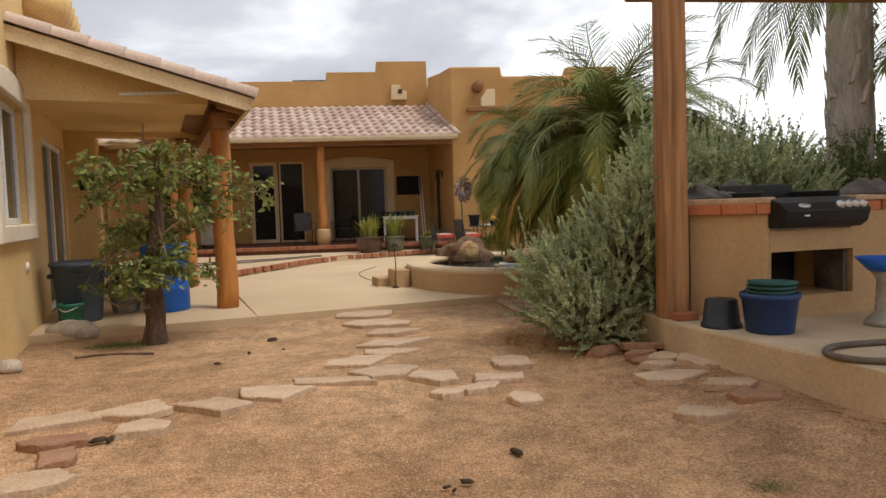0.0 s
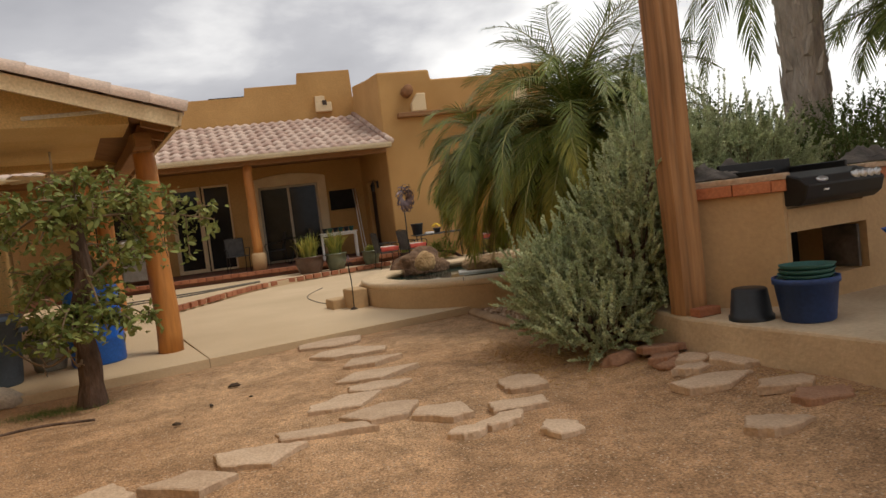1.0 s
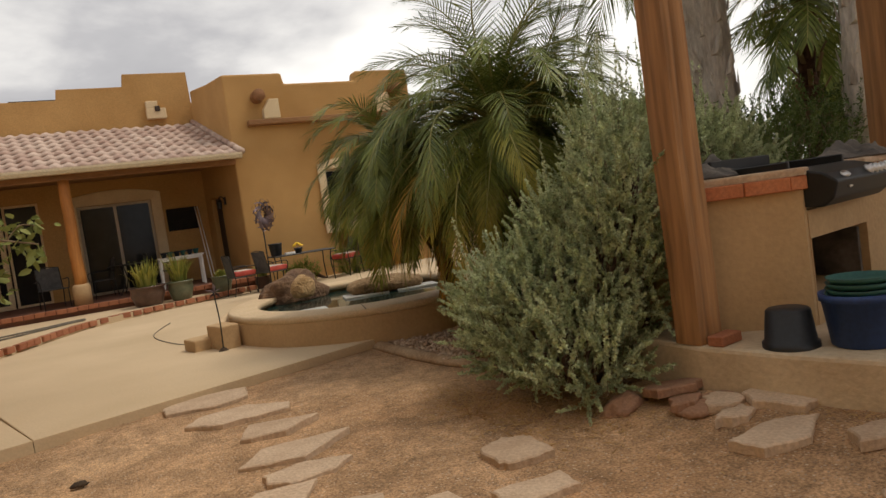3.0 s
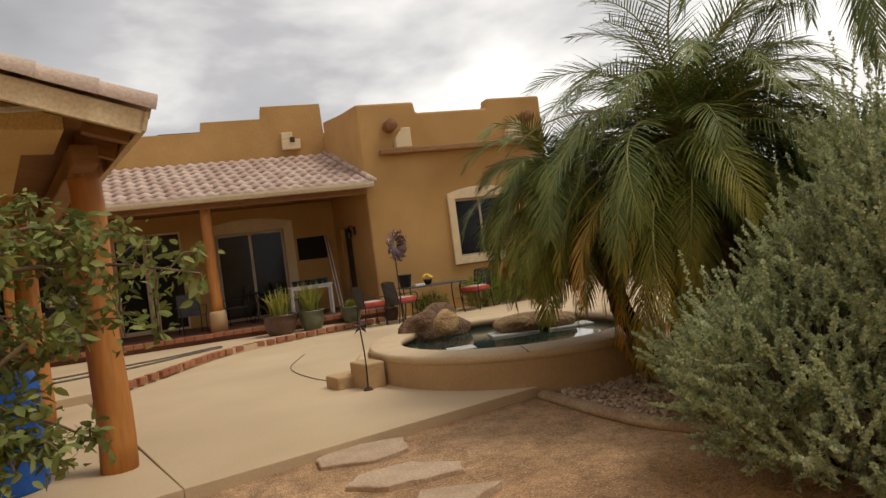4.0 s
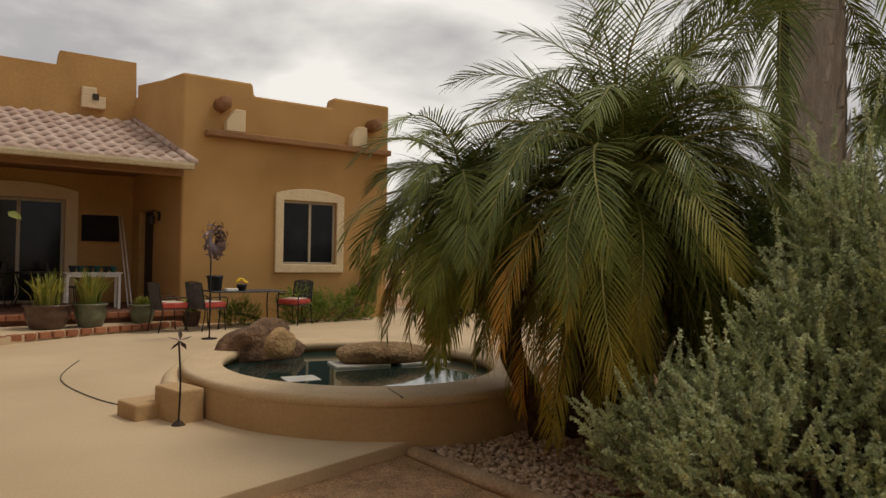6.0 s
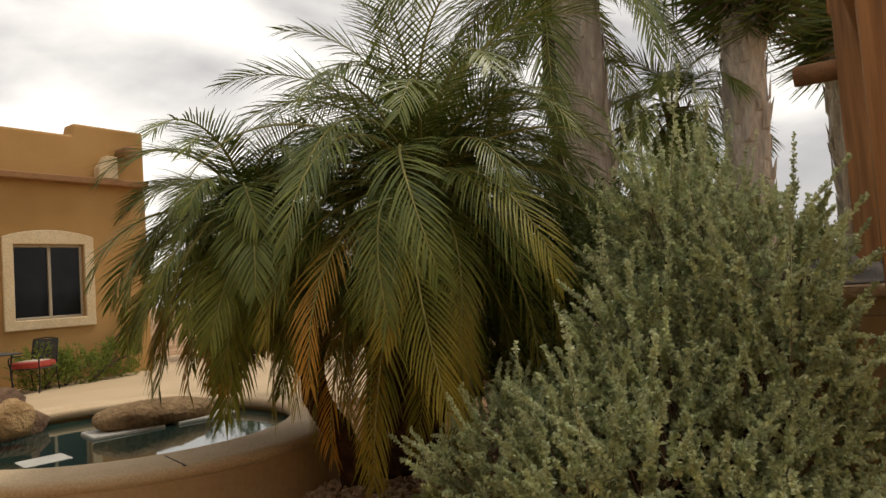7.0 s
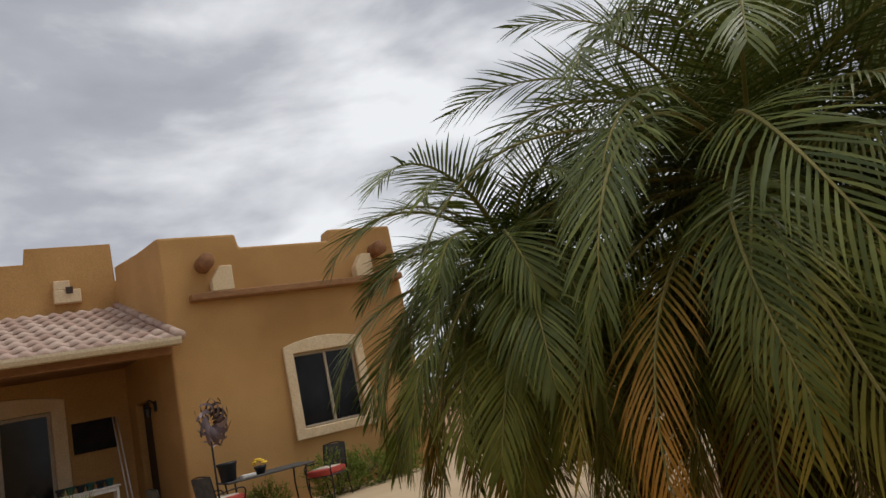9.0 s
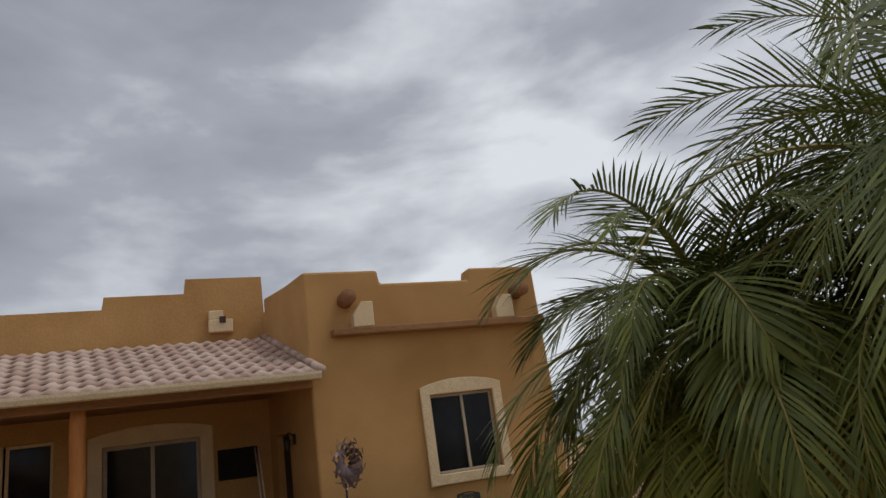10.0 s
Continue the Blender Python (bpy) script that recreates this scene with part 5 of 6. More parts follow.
# ---- furniture of the main patio ----
def patio_chair(at, turn, label, cushion=True, group="patio chairs"):
    e = thing("patio_chair", at, label, "chair", group, turn)
    R = 0.011
    for s in (-1, 1):
        tube("leg", bent([(s * 0.26, -0.25, 0), (s * 0.26, -0.23, 0.20), (s * 0.26, -0.22, 0.42)], 4), R, M_IRON, e, 6)
        tube("leg", bent([(s * 0.25, 0.28, 0), (s * 0.25, 0.24, 0.22), (s * 0.25, 0.22, 0.42), (s * 0.24, 0.30, 0.90)], 4), R, M_IRON, e, 6)
        tube("arm_rest", bent([(s * 0.27, -0.24, 0.42), (s * 0.29, -0.26, 0.60), (s * 0.30, -0.10, 0.64), (s * 0.28, 0.24, 0.62)], 5), R, M_IRON, e, 6)
    tube("top_rail", bent([(-0.24, 0.30, 0.90), (0, 0.33, 0.93), (0.24, 0.30, 0.90)], 5), R, M_IRON, e, 6)
    part("seat", bm_box(0.52, 0.48, 0.02, pose(0, 0, 0.42), 0.006), M_SLING, e)
    part("backrest", bm_box(0.47, 0.015, 0.50, pose(0, 0.265, 0.66, -9.5, 0, 0), 0.005), M_SLING, e, "grey sling back")
    if cushion:
        part("cushion", bm_box(0.52, 0.50, 0.11, pose(0, -0.03, 0.487), 0.04, 3), M_RED, e, "red seat cushion")
        part("cushion_stripe", bm_box(0.40, 0.36, 0.05, pose(0, -0.03, 0.535), 0.02, 2), M_CUSHWHITE, e, "cream stripe on the cushion")
    return e


patio_chair((-0.28, 17.75, 0.08), 100, "grey sling patio chair with a red and cream cushion")
patio_chair((0.40, 17.72, 0.08), 112, "grey sling patio chair with a red cushion")
patio_chair((2.35, 18.10, 0.08), -60, "grey sling patio chair with a red cushion beside the table")
tb = thing("patio_table", (1.25, 18.05, 0.08), "dark metal patio table with small pots on it", "table")
part("table_top", bm_box(1.45, 0.85, 0.03, pose(0, 0, 0.72), 0.012), M_SLING, tb)
for sx in (-1, 1):
    for sy in (-1, 1):
        tube("leg", bent([(sx * 0.62, sy * 0.34, 0), (sx * 0.58, sy * 0.30, 0.4), (sx * 0.60, sy * 0.32, 0.71)], 4), 0.014, M_IRON, tb, 6)
bucket("black_planter", 0.62, 17.95, 0.815, 0.12, 0.15, 0.30, M_BLACKPLASTIC, "black plastic planter on the patio table", category="pot")
fl = bucket("flower_pot", 1.12, 17.85, 0.815, 0.07, 0.09, 0.13, M_BLACKPLASTIC, "small black pot with yellow flowers", category="pot")
for k in range(7):
    a = k * 0.9
    part("bloom", bm_lathe([(0, 0), (0.05, 0.02), (0.03, 0.04), (0, 0.045)], 8), M_YELLOW, fl).location = (0.09 * math.cos(a), 0.07 * math.sin(a), 0.15 + 0.03 * (k % 3))
o = tagged(part("tray", bm_box(0.22, 0.16, 0.05, bevel=0.01), M_PAPER), "white tray on the patio table", "tray")
o.location = (0.90, 17.80, 0.841)
sp = thing("wind_spinner", (0.05, 16.25, 0.08), "tall metal wind spinner with bronze petals", "garden ornament")
tube("pole", [(0, 0, 0), (0, 0, 1.66)], 0.014, M_IRON, sp, 8)
part("foot", bm_lathe([(0, 0), (0.13, 0), (0.13, 0.015), (0.02, 0.03), (0, 0.03)], 20), M_IRON, sp)


def spinner_petals():
    """Two rings of curved blades that swirl opposite ways."""
    for ring in (0, 1):
        vs = []
        for i in range(9):
            t = i / 8
            w = 0.050 * math.sin(math.pi * (0.10 + 0.84 * t))
            r, a = 0.07 + 0.28 * t, (1.0 if ring else -1.0) * 1.15 * t ** 1.4
            for s in (-1, 1):
                q = a + s * w / r
                vs.append((r * math.cos(q), -0.05 * math.sin(2.6 * t) - 0.012 * s, r * math.sin(q)))
        me = bpy.data.meshes.new("petal")
        me.from_pydata(vs, [], [(2 * i, 2 * i + 1, 2 * i + 3, 2 * i + 2) for i in range(8)])
        me.materials.append(M_SPINNER)
        for k in range(10):
            shared("petal", me, pose(0, 0, 1.68, 0, 0, 38) @ pose(0, -0.02 - 0.05 * ring, 0, 0, 36 * k, 0), sp)


spinner_petals()


def glazed_pot(at, r, h, material, label, plant=1.0, seed=0, kind=0):
    e = thing("planter", at, label, "planter", "patio planters")
    part("pot", bm_lathe([(0, 0), (r * 0.68, 0), (r * 0.74, 0.02), (r * 0.98, h * 0.6), (r * 0.93, h * 0.88), (r * 1.05, h * 0.93), (r * 1.05, h), (r * 0.9, h), (r * 0.86, h * 0.88), (0, h * 0.86)], 32), material, e, "", True)
    part("soil", bm_lathe([(0, h * 0.90), (r * 0.87, h * 0.90)], 20), M_SOIL, e)
    if plant:
        rng = random.Random(seed)
        ch = []
        for k in range(150):
            a, lean, ln = rng.random() * 6.28, rng.uniform(0.05, 0.55), plant * rng.uniform(0.6, 1.15)
            d = Vector((math.cos(a), math.sin(a), 0))
            b = d * r * 0.6 * rng.random() + Vector((0, 0, h * 0.9))
            w = 0.016
            sd = Vector((-d.y, d.x, 0))
            pts = [b + d * lean * ln * t ** 1.6 + Vector((0, 0, ln * (t - 0.45 * lean * 1.6 * t * t))) for t in (0, 0.35, 0.7, 1)]
            vv = []
            for i, p in enumerate(pts):
                ww = w * (1, 0.9, 0.7, 0.1)[i]
                vv += [p - sd * ww, p + sd * ww]
            ch.append((vv, [(0, 1, 3, 2), (2, 3, 5, 4), (4, 5, 7, 6)]))
        obj("leaves", *merge(ch), M_POTPLANT, e, "yellow-green strappy leaves")
    return e


glazed_pot((-2.22, 17.92, 0.20), 0.36, 0.42, M_BROWNPOT, "dark brown glazed planter with yellowing strappy leaves", 0.66, 1)
glazed_pot((-1.55, 17.96, 0.20), 0.27, 0.42, M_OLIVEPOT, "olive green glazed planter with spiky leaves", 0.68, 2)
glazed_pot((-0.62, 18.33, 0.20), 0.23, 0.36, M_OLIVEPOT, "small olive glazed planter with low greenery", 0.20, 3)
glazed_pot((0.35, 18.6, 0.08), 0.19, 0.30, M_BROWNPOT, "low planter with greenery against the wall", 0.35, 4)
wt = thing("white_table", (-1.28, 19.9, 0.385), "white metal table with small dark plant pots", "table")
part("table_top", bm_box(1.05, 0.55, 0.03, pose(0, 0, 0.73), 0.008), M_WHITE, wt)
part("apron", bm_box(0.98, 0.5, 0.06, pose(0, 0, 0.68), 0.004), M_WHITE, wt)
for sx in (-1, 1):
    for sy in (-1, 1):
        part("leg", bm_box(0.05, 0.05, 0.66, pose(sx * 0.47, sy * 0.22, 0.33), 0.004, 1), M_WHITE, wt)
for k in range(6):
    bucket("nursery_pot", -1.65 + 0.15 * k, 19.82 + 0.09 * (k % 2), 1.13, 0.05, 0.065, 0.13, M_TEAL if k % 2 else M_BLACKPLASTIC, "small dark nursery pot on the white table", category="pot")
for k, x in enumerate((-0.62, -0.55)):
    tagged(tube("pole", [(x, 19.75, 0.39), (x + 0.03, 21.3, 2.35)], 0.014, M_WHITE, None, 8), "thin white pole leaning on the patio", "pole", "leaning poles")
tv = thing("television", (-0.88, 21.86, 2.10), "black flat television on the shaded patio wall", "television")
part("screen", bm_box(0.78, 0.05, 0.60, pose(0, 0, 0), 0.01), M_SOOT_SHADE, tv)
part("bracket", bm_box(0.2, 0.06, 0.2, pose(0, 0.02, 0)), M_IRON, tv)
dt = thing("dining_table", (-2.35, 20.6, 0.385), "dark round patio table in the shade", "table")
part("table_top", bm_lathe([(0, 0.70), (0.55, 0.70), (0.56, 0.715), (0.55, 0.73), (0, 0.73)], 32), M_IRON, dt, "", True)
for k in range(4):
    a = k * math.pi / 2 + 0.6
    tube("leg", bent([(0.42 * math.cos(a), 0.42 * math.sin(a), 0), (0.25 * math.cos(a), 0.25 * math.sin(a), 0.35), (0.36 * math.cos(a), 0.36 * math.sin(a), 0.70)], 5), 0.014, M_IRON, dt, 6)
patio_chair((-4.05, 19.55, 0.385), 15, "dark metal patio chair with a mesh back", False, "shaded chairs")
patio_chair((-3.05, 20.75, 0.385), -80, "dark metal patio chair at the round table", False, "shaded chairs")
patio_chair((-1.75, 20.5, 0.385), 80, "dark metal patio chair at the round table", False, "shaded chairs")
cl = thing("ceiling_light", (-3.3, 19.9, 3.345), "pale flush ceiling light", "lamp")
part("base", bm_lathe([(0, 0), (0.16, 0), (0.16, -0.03), (0, -0.03)], 24), M_WHITE, cl)
part("diffuser", bm_lathe([(0.14, -0.032), (0.12, -0.08), (0.05, -0.10), (0, -0.10)], 24), M_PAPER, cl, "", True)
bg = thing("gas_barbecue", (-6.55, 19.7, 0.385), "freestanding gas barbecue with a pale hood", "barbecue")
part("cabinet", bm_box(0.75, 0.5, 0.70, pose(0, 0, 0.45), 0.02), M_GREYPOT, bg)
part("fire_box", bm_box(0.80, 0.52, 0.16, pose(0, 0, 0.885), 0.02), M_GRILL, bg)
part("hood", bm_box(0.80, 0.48, 0.24, pose(0, 0.02, 1.09), 0.09, 4), M_STEEL, bg, "pale metal hood")
for s in (-1, 1):
    part("side_shelf", bm_box(0.32, 0.45, 0.03, pose(s * 0.57, 0, 0.90), 0.008), M_STEEL, bg)
    part("wheel", bm_lathe([(0, -0.02), (0.09, -0.02), (0.09, 0.02), (0, 0.02)], 20), M_BLACKPLASTIC, bg).matrix_basis = pose(s * 0.33, -0.15, 0.09, 0, 90, 0)
tagged(obj("watering_hose", *tube_data(bent([(-6.5, 14.9, 0.225), (-4.9, 15.55, 0.225), (-3.75, 16.6, 0.225), (-3.45, 16.85, 0.225), (-3.6, 17.0, 0.225), (-4.6, 16.3, 0.225), (-6.5, 15.6, 0.225)], 8), 0.016, 8), M_HOSE, smooth=True), "dark hose looped on the landing", "hose")
tagged(obj("thin_cable", *tube_data(bent([(-1.95, 10.95, 0.088), (-2.3, 11.9, 0.088), (-2.45, 13.2, 0.088), (-2.1, 14.6, 0.088)], 8), 0.006, 6), M_HOSE, smooth=True), "thin drip tube lying on the slab", "tube")
# ---- plants ----
def frond_mesh(name, ln, rise, fall, seed, leaflet=0.34, pairs=46, hang=0.35, leaf_w=0.0135):
    """A feather frond along +x from the origin: it leaves at angle rise, bends down by fall; leaflets in two ranks."""
    rng = random.Random(seed)
    n = 16
    pts, d = [Vector((0, 0, 0))], radians(rise)
    sway = rng.uniform(-0.25, 0.25)
    for k in range(n):
        t = (k + 1) / n
        a = d - radians(fall) * t ** 1.35
        pts.append(pts[-1] + Vector((math.cos(a), sway * t * 0.35, math.sin(a))) * (ln / n))
    rach = tube_data(pts, [0.014 * (1 - 0.85 * k / n) for k in range(n + 1)], 5)
    leaves = []
    for i in range(pairs):
        t = 0.10 + 0.90 * i / (pairs - 1)
        f = t * n
        k = min(int(f), n - 1)
        p = pts[k].lerp(pts[k + 1], f - k)
        fw = (pts[k + 1] - pts[k]).normalized()
        side = Vector((0, 1, 0)) - fw * fw.y
        side.normalize()
        up = fw.cross(side) * -1
        if up.z < 0:
            up = -up
        L = leaflet * (0.45 + 0.75 * math.sin(math.pi * min(1, 0.12 + 0.80 * t))) * rng.uniform(0.85, 1.1)
        if t > 0.9:
            L *= 0.8
        for s in (-1, 1):
            dr = (side * s * (1.0 - 0.45 * t) + fw * (0.55 + 0.55 * t) + up * rng.uniform(0.0, 0.28)).normalized()
            q, w = p.copy(), leaf_w * rng.uniform(0.8, 1.2)
            wv = fw.cross(dr).cross(dr).normalized()
            vv = []
            for j, ww in enumerate((0.6, 1.0, 0.75, 0.08)):
                vv += [q - wv * w * ww * 0.5, q + wv * w * ww * 0.5]
                dr = (dr + Vector((0, 0, -hang * rng.uniform(0.6, 1.3)))).normalized()
                q = q + dr * (L / 3)
            leaves.append((vv, [(0, 1, 3, 2), (2, 3, 5, 4), (4, 5, 7, 6)]))
    return rach, merge(leaves)


def feather_palm(name, base, top, count, ln, trunk_r, label, seed, rise_top=80, rise_low=-25, leaflet=0.34, variants=9, pairs=46, group="", ageing=1.0, leaf_w=0.0125, fall_top=104, dead=0):
    rng = random.Random(seed)
    e = thing(name, base, label, "palm tree", group)
    b, tp = Vector((0, 0, 0)), Vector(top) - Vector(base)
    pts = [b.lerp(tp, k / 14) + Vector((0.03 * math.sin(k), 0.03 * math.cos(k * 1.3), 0)) for k in range(15)]
    tv, tf = tube_data(pts, [trunk_r * (1.15 - 0.02 * k + 0.12 * (k % 2)) for k in range(15)], 14)
    trunk = obj("trunk", tv, tf, M_PALMTRUNK, e, smooth=True)
    # old leaf bases round the head of the trunk
    boot = bpy.data.meshes.new("leaf_base")
    bb_ = bm_box(0.06, 0.02, 0.22, pose(0, 0, 0.11), 0.008, 1)
    bb_.to_mesh(boot)
    bb_.free()
    boot.materials.append(M_DEADFROND)
    for k in range(34):
        t = 0.45 + 0.53 * k / 34
        a = k * 137.5
        p = b.lerp(tp, t)
        shared("leaf_base", boot, pose(*p, 0, 0, a) @ pose(0, trunk_r * 1.0, -0.05, -28 + rng.uniform(-8, 8), 0, 0), trunk)
    crown = new("crown")
    crown.parent = e
    crown.location = tp
    kinds = {}

    def frond_kind(v, m):
        """Meshes of one frond shape in one material; v runs from the upright heart to the hanging skirt."""
        if (v, m.name) not in kinds:
            u = v / (variants - 1)
            rise = rise_top + (rise_low - rise_top) * u
            fall = fall_top if u < 0.1 else 110 - 62 * max(0.0, u - 0.35) / 0.65
            k = 0.92 if u < 0.1 else (0.80 if u < 0.40 else 1.0)
            rach, lv = frond_mesh("frond", ln * k, rise, fall, seed * 31 + v, leaflet, pairs, 0.13 + 0.13 * u, leaf_w)
            me1 = bpy.data.meshes.new("frond")
            me1.from_pydata([tuple(q) for q in lv[0]], [], lv[1])
            me1.materials.append(m)
            me2 = bpy.data.meshes.new("rachis")
            me2.from_pydata([tuple(q) for q in rach[0]], [], rach[1])
            me2.materials.append(M_RACHIS)
            kinds[v, m.name] = (me1, me2)
        return kinds[v, m.name]
    for i in range(count):
        u = (i + 0.5) / count
        v = min(variants - 1, int(u ** 0.92 * variants))
        a = i * 137.508 + rng.uniform(-14, 14)
        s = rng.uniform(0.84, 1.10)
        age = u * ageing + rng.uniform(-0.12, 0.12)
        m_f = M_FROND if age < 0.60 else (M_FROND_OLD if age > 0.72 and rng.random() < 0.30 else M_FROND_OLIVE)
        m = pose(0, 0, 0.10 * (1 - u) - 0.18 * u, 0, 0, a) @ pose(0.05, 0, 0, rng.uniform(-16, 16), rng.uniform(-10, 10), 0) @ Matrix.Diagonal((s, s * rng.choice((-1, 1)), s, 1))
        me1, me2 = frond_kind(v, m_f)
        fr_ = shared("frond", me1, m, crown)
        r_ = new("rachis", me2)
        r_.parent = fr_
    # withered fronds folded down against the stem
    for i in range(dead):
        m = pose(0, 0, -0.22 - 0.25 * rng.random(), 0, 0, i * 137.5 + rng.uniform(-20, 20)) @ pose(0.03, 0, 0, rng.uniform(-20, 20), rng.uniform(18, 34), 0) @ Matrix.Scale(rng.uniform(0.5, 0.75), 4)
        me1, me2 = frond_kind(variants - 1, M_DEADFROND)
        fr_ = shared("frond", me1, m, crown)
        r_ = new("rachis", me2)
        r_.parent = fr_
    return e


feather_palm("date_palm", (0.92, 8.50, 0.0), (0.74, 7.95, 2.18), 132, 1.80, 0.11, "bushy green date palm with drooping yellowing lower fronds", 7, 84, -46, fall_top=92, leaflet=0.31, variants=16, pairs=44, group="date palms", dead=16, leaf_w=0.0115)
feather_palm("date_palm", (0.60, 8.60, 0.0), (0.04, 8.93, 1.98), 104, 1.16, 0.085, "second date palm stem leaning over the spa", 8, 74, -44, fall_top=118, leaflet=0.27, variants=14, pairs=42, group="date palms", dead=8, leaf_w=0.0115)
feather_palm("date_palm", (1.50, 8.75, 0.0), (1.55, 8.35, 2.25), 66, 1.50, 0.085, "third date palm stem with dark green arching fronds", 9, 80, -40, leaflet=0.29, variants=12, pairs=42, group="date palms", ageing=0.62, dead=6, leaf_w=0.0115)
# companion stems of the clump
for x, y in ((1.30, 8.45), (1.05, 8.85)):
    o = tagged(obj("palm_stem", *tube_data([(x, y, 0), (x + 0.02, y - 0.08, 0.8), (x - 0.05, y - 0.15, 1.9)], [0.10, 0.085, 0.08], 12), M_PALMTRUNK, smooth=True), "dark fibrous palm stem of the clump", "palm trunk", "palm stems")
feather_palm("queen_palm", (4.75, 8.75, 0.0), (4.65, 8.75, 5.5), 28, 3.0, 0.13, "tall feather palm with arching dark fronds", 11, 60, -30, leaflet=0.5, variants=7, pairs=48, ageing=0.4, leaf_w=0.022)
feather_palm("slender_palm", (4.95, 7.45, 0.0), (4.93, 7.42, 3.35), 18, 1.15, 0.10, "slender young feather palm", 12, 70, -20, leaflet=0.4, variants=6, pairs=40, ageing=0.5, leaf_w=0.018)


def fan_leaf(seed, blades=34, r=0.95):
    rng = random.Random(seed)
    ch = []
    for i in range(blades):
        a = radians(-118 + 236 * i / (blades - 1))
        d = Vector((math.cos(a), math.sin(a), 0))
        sd = Vector((-d.y, d.x, 0))
        L = r * rng.uniform(0.82, 1.05) * (0.8 + 0.2 * math.cos(a))
        dr = rng.uniform(0.35, 0.85)
        vv = []
        for t, w in ((0.05, 0.006), (0.45, 0.022), (0.75, 0.014), (1.0, 0.002)):
            p = Vector((0.0, 0, 0)) + d * L * t + Vector((0, 0, -dr * L * t ** 2.4 + 0.05 * math.cos(3 * a) * t))
            vv += [p - sd * w, p + sd * w + Vector((0, 0, 0.006))]
        ch.append((vv, [(0, 1, 3, 2), (2, 3, 5, 4), (4, 5, 7, 6)]))
    return merge(ch)


def fan_palm(base, height, r0, r1, count, dead, label, seed):
    rng = random.Random(seed)
    e = thing("fan_palm", base, label, "palm tree", "fan palms")
    n = 26
    lean = Vector((rng.uniform(-0.04, 0.04), rng.uniform(-0.04, 0.04), 0))
    pts = [Vector((0, 0, height * k / n)) + lean * height * (k / n) ** 2 for k in range(n + 1)]
    vs, fs = tube_data(pts, [r0 + (r1 - r0) * k / n for k in range(n + 1)], 22)
    for v in vs:
        a = math.atan2(v.y, v.x)
        k = 1 + 0.10 * noise.noise((math.cos(a) * 2.5, math.sin(a) * 2.5, v.z * 2.2)) + 0.05 * noise.noise((math.cos(a) * 7, math.sin(a) * 7, v.z * 6))
        v.x *= k
        v.y *= k
    trunk = obj("trunk", vs, fs, M_FANTRUNK, e)
    # split leaf bases criss-crossing the trunk
    boots = bpy.data.meshes.new("leaf_base")
    bq = bmesh.new()
    vv = [bq.verts.new(p) for p in ((-0.075, 0, 0), (0.075, 0, 0), (0.05, 0.035, 0.22), (0.0, 0.06, 0.36), (-0.05, 0.035, 0.22), (0, 0.045, 0.05))]
    for f in ((0, 1, 5), (1, 2, 5), (2, 3, 5), (3, 4, 5), (4, 0, 5)):
        bq.faces.new([vv[i] for i in f])
    bq.to_mesh(boots)
    bq.free()
    boots.materials.append(M_FANTRUNK)
    for k in range(100):
        z = 1.6 + (height - 1.8) * k / 100
        a = k * 137.5 + rng.uniform(-10, 10)
        rr = r0 + (r1 - r0) * z / height
        p = lean * height * (z / height) ** 2
        shared("leaf_base", boots, pose(p.x, p.y, z, 0, 0, a) @ pose(0, rr * 0.97, 0, rng.uniform(-6, 4), rng.uniform(-14, 14), 0) @ Matrix.Scale(rng.uniform(0.55, 0.95), 4), trunk)
    crown = new("crown")
    crown.parent = e
    crown.location = pts[-1]
    ms = []
    for v in range(4):
        lv = fan_leaf(seed * 5 + v)
        for mm in (M_FROND, M_DEADFROND):
            me = bpy.data.meshes.new("fan_leaf")
            me.from_pydata([tuple(q) for q in lv[0]], [], lv[1])
            me.materials.append(mm)
            ms.append(me)
    st_v, st_f = tube_data([(0, 0, 0), (0.5, 0, 0.03), (0.95, 0, 0)], [0.016, 0.012, 0.009], 5)
    stem = bpy.data.meshes.new("stalk")
    stem.from_pydata([tuple(q) for q in st_v], [], st_f)
    stem.materials.append(M_RACHIS)
    for i in range(count + dead):
        dd = i >= count
        up = rng.uniform(-62, 60) if not dd else rng.uniform(-88, -70)
        m = pose(0, 0, -0.1 if not dd else -0.15 - 0.4 * rng.random(), 0, 0, i * 137.5 + rng.uniform(-15, 15)) @ pose(0, 0, 0, 0, -up, 0)
        lf = shared("fan_leaf", ms[(i % 4) * 2 + (1 if dd and rng.random() < 0.40 else 0)], m @ pose(0.95, 0, 0, rng.uniform(-20, 20), 25, 0), crown)
        sk = shared("stalk", stem, m, crown)
    return e


fan_palm((4.10, 8.12, 0), 6.8, 0.285, 0.235, 20, 16, "tall fan palm with a thick criss-crossed grey trunk", 3)
fan_palm((4.72, 6.64, 0), 5.75, 0.24, 0.20, 12, 20, "fan palm with a shaggy skirt of hanging leaves", 4)
fan_palm((6.7, 5.78, 0), 5.6, 0.26, 0.22, 9, 16, "fan palm with a brown hanging leaf skirt", 5)
fan_palm((10.5, 10.8, 0), 3.5, 0.26, 0.2, 26, 8, "low dark green fan palm behind the hedge", 6)


OVAL = [(0, 0, 0), (0.5, -0.30, 0.06), (1.0, 0, -0.04), (0.5, 0.30, 0.06)]


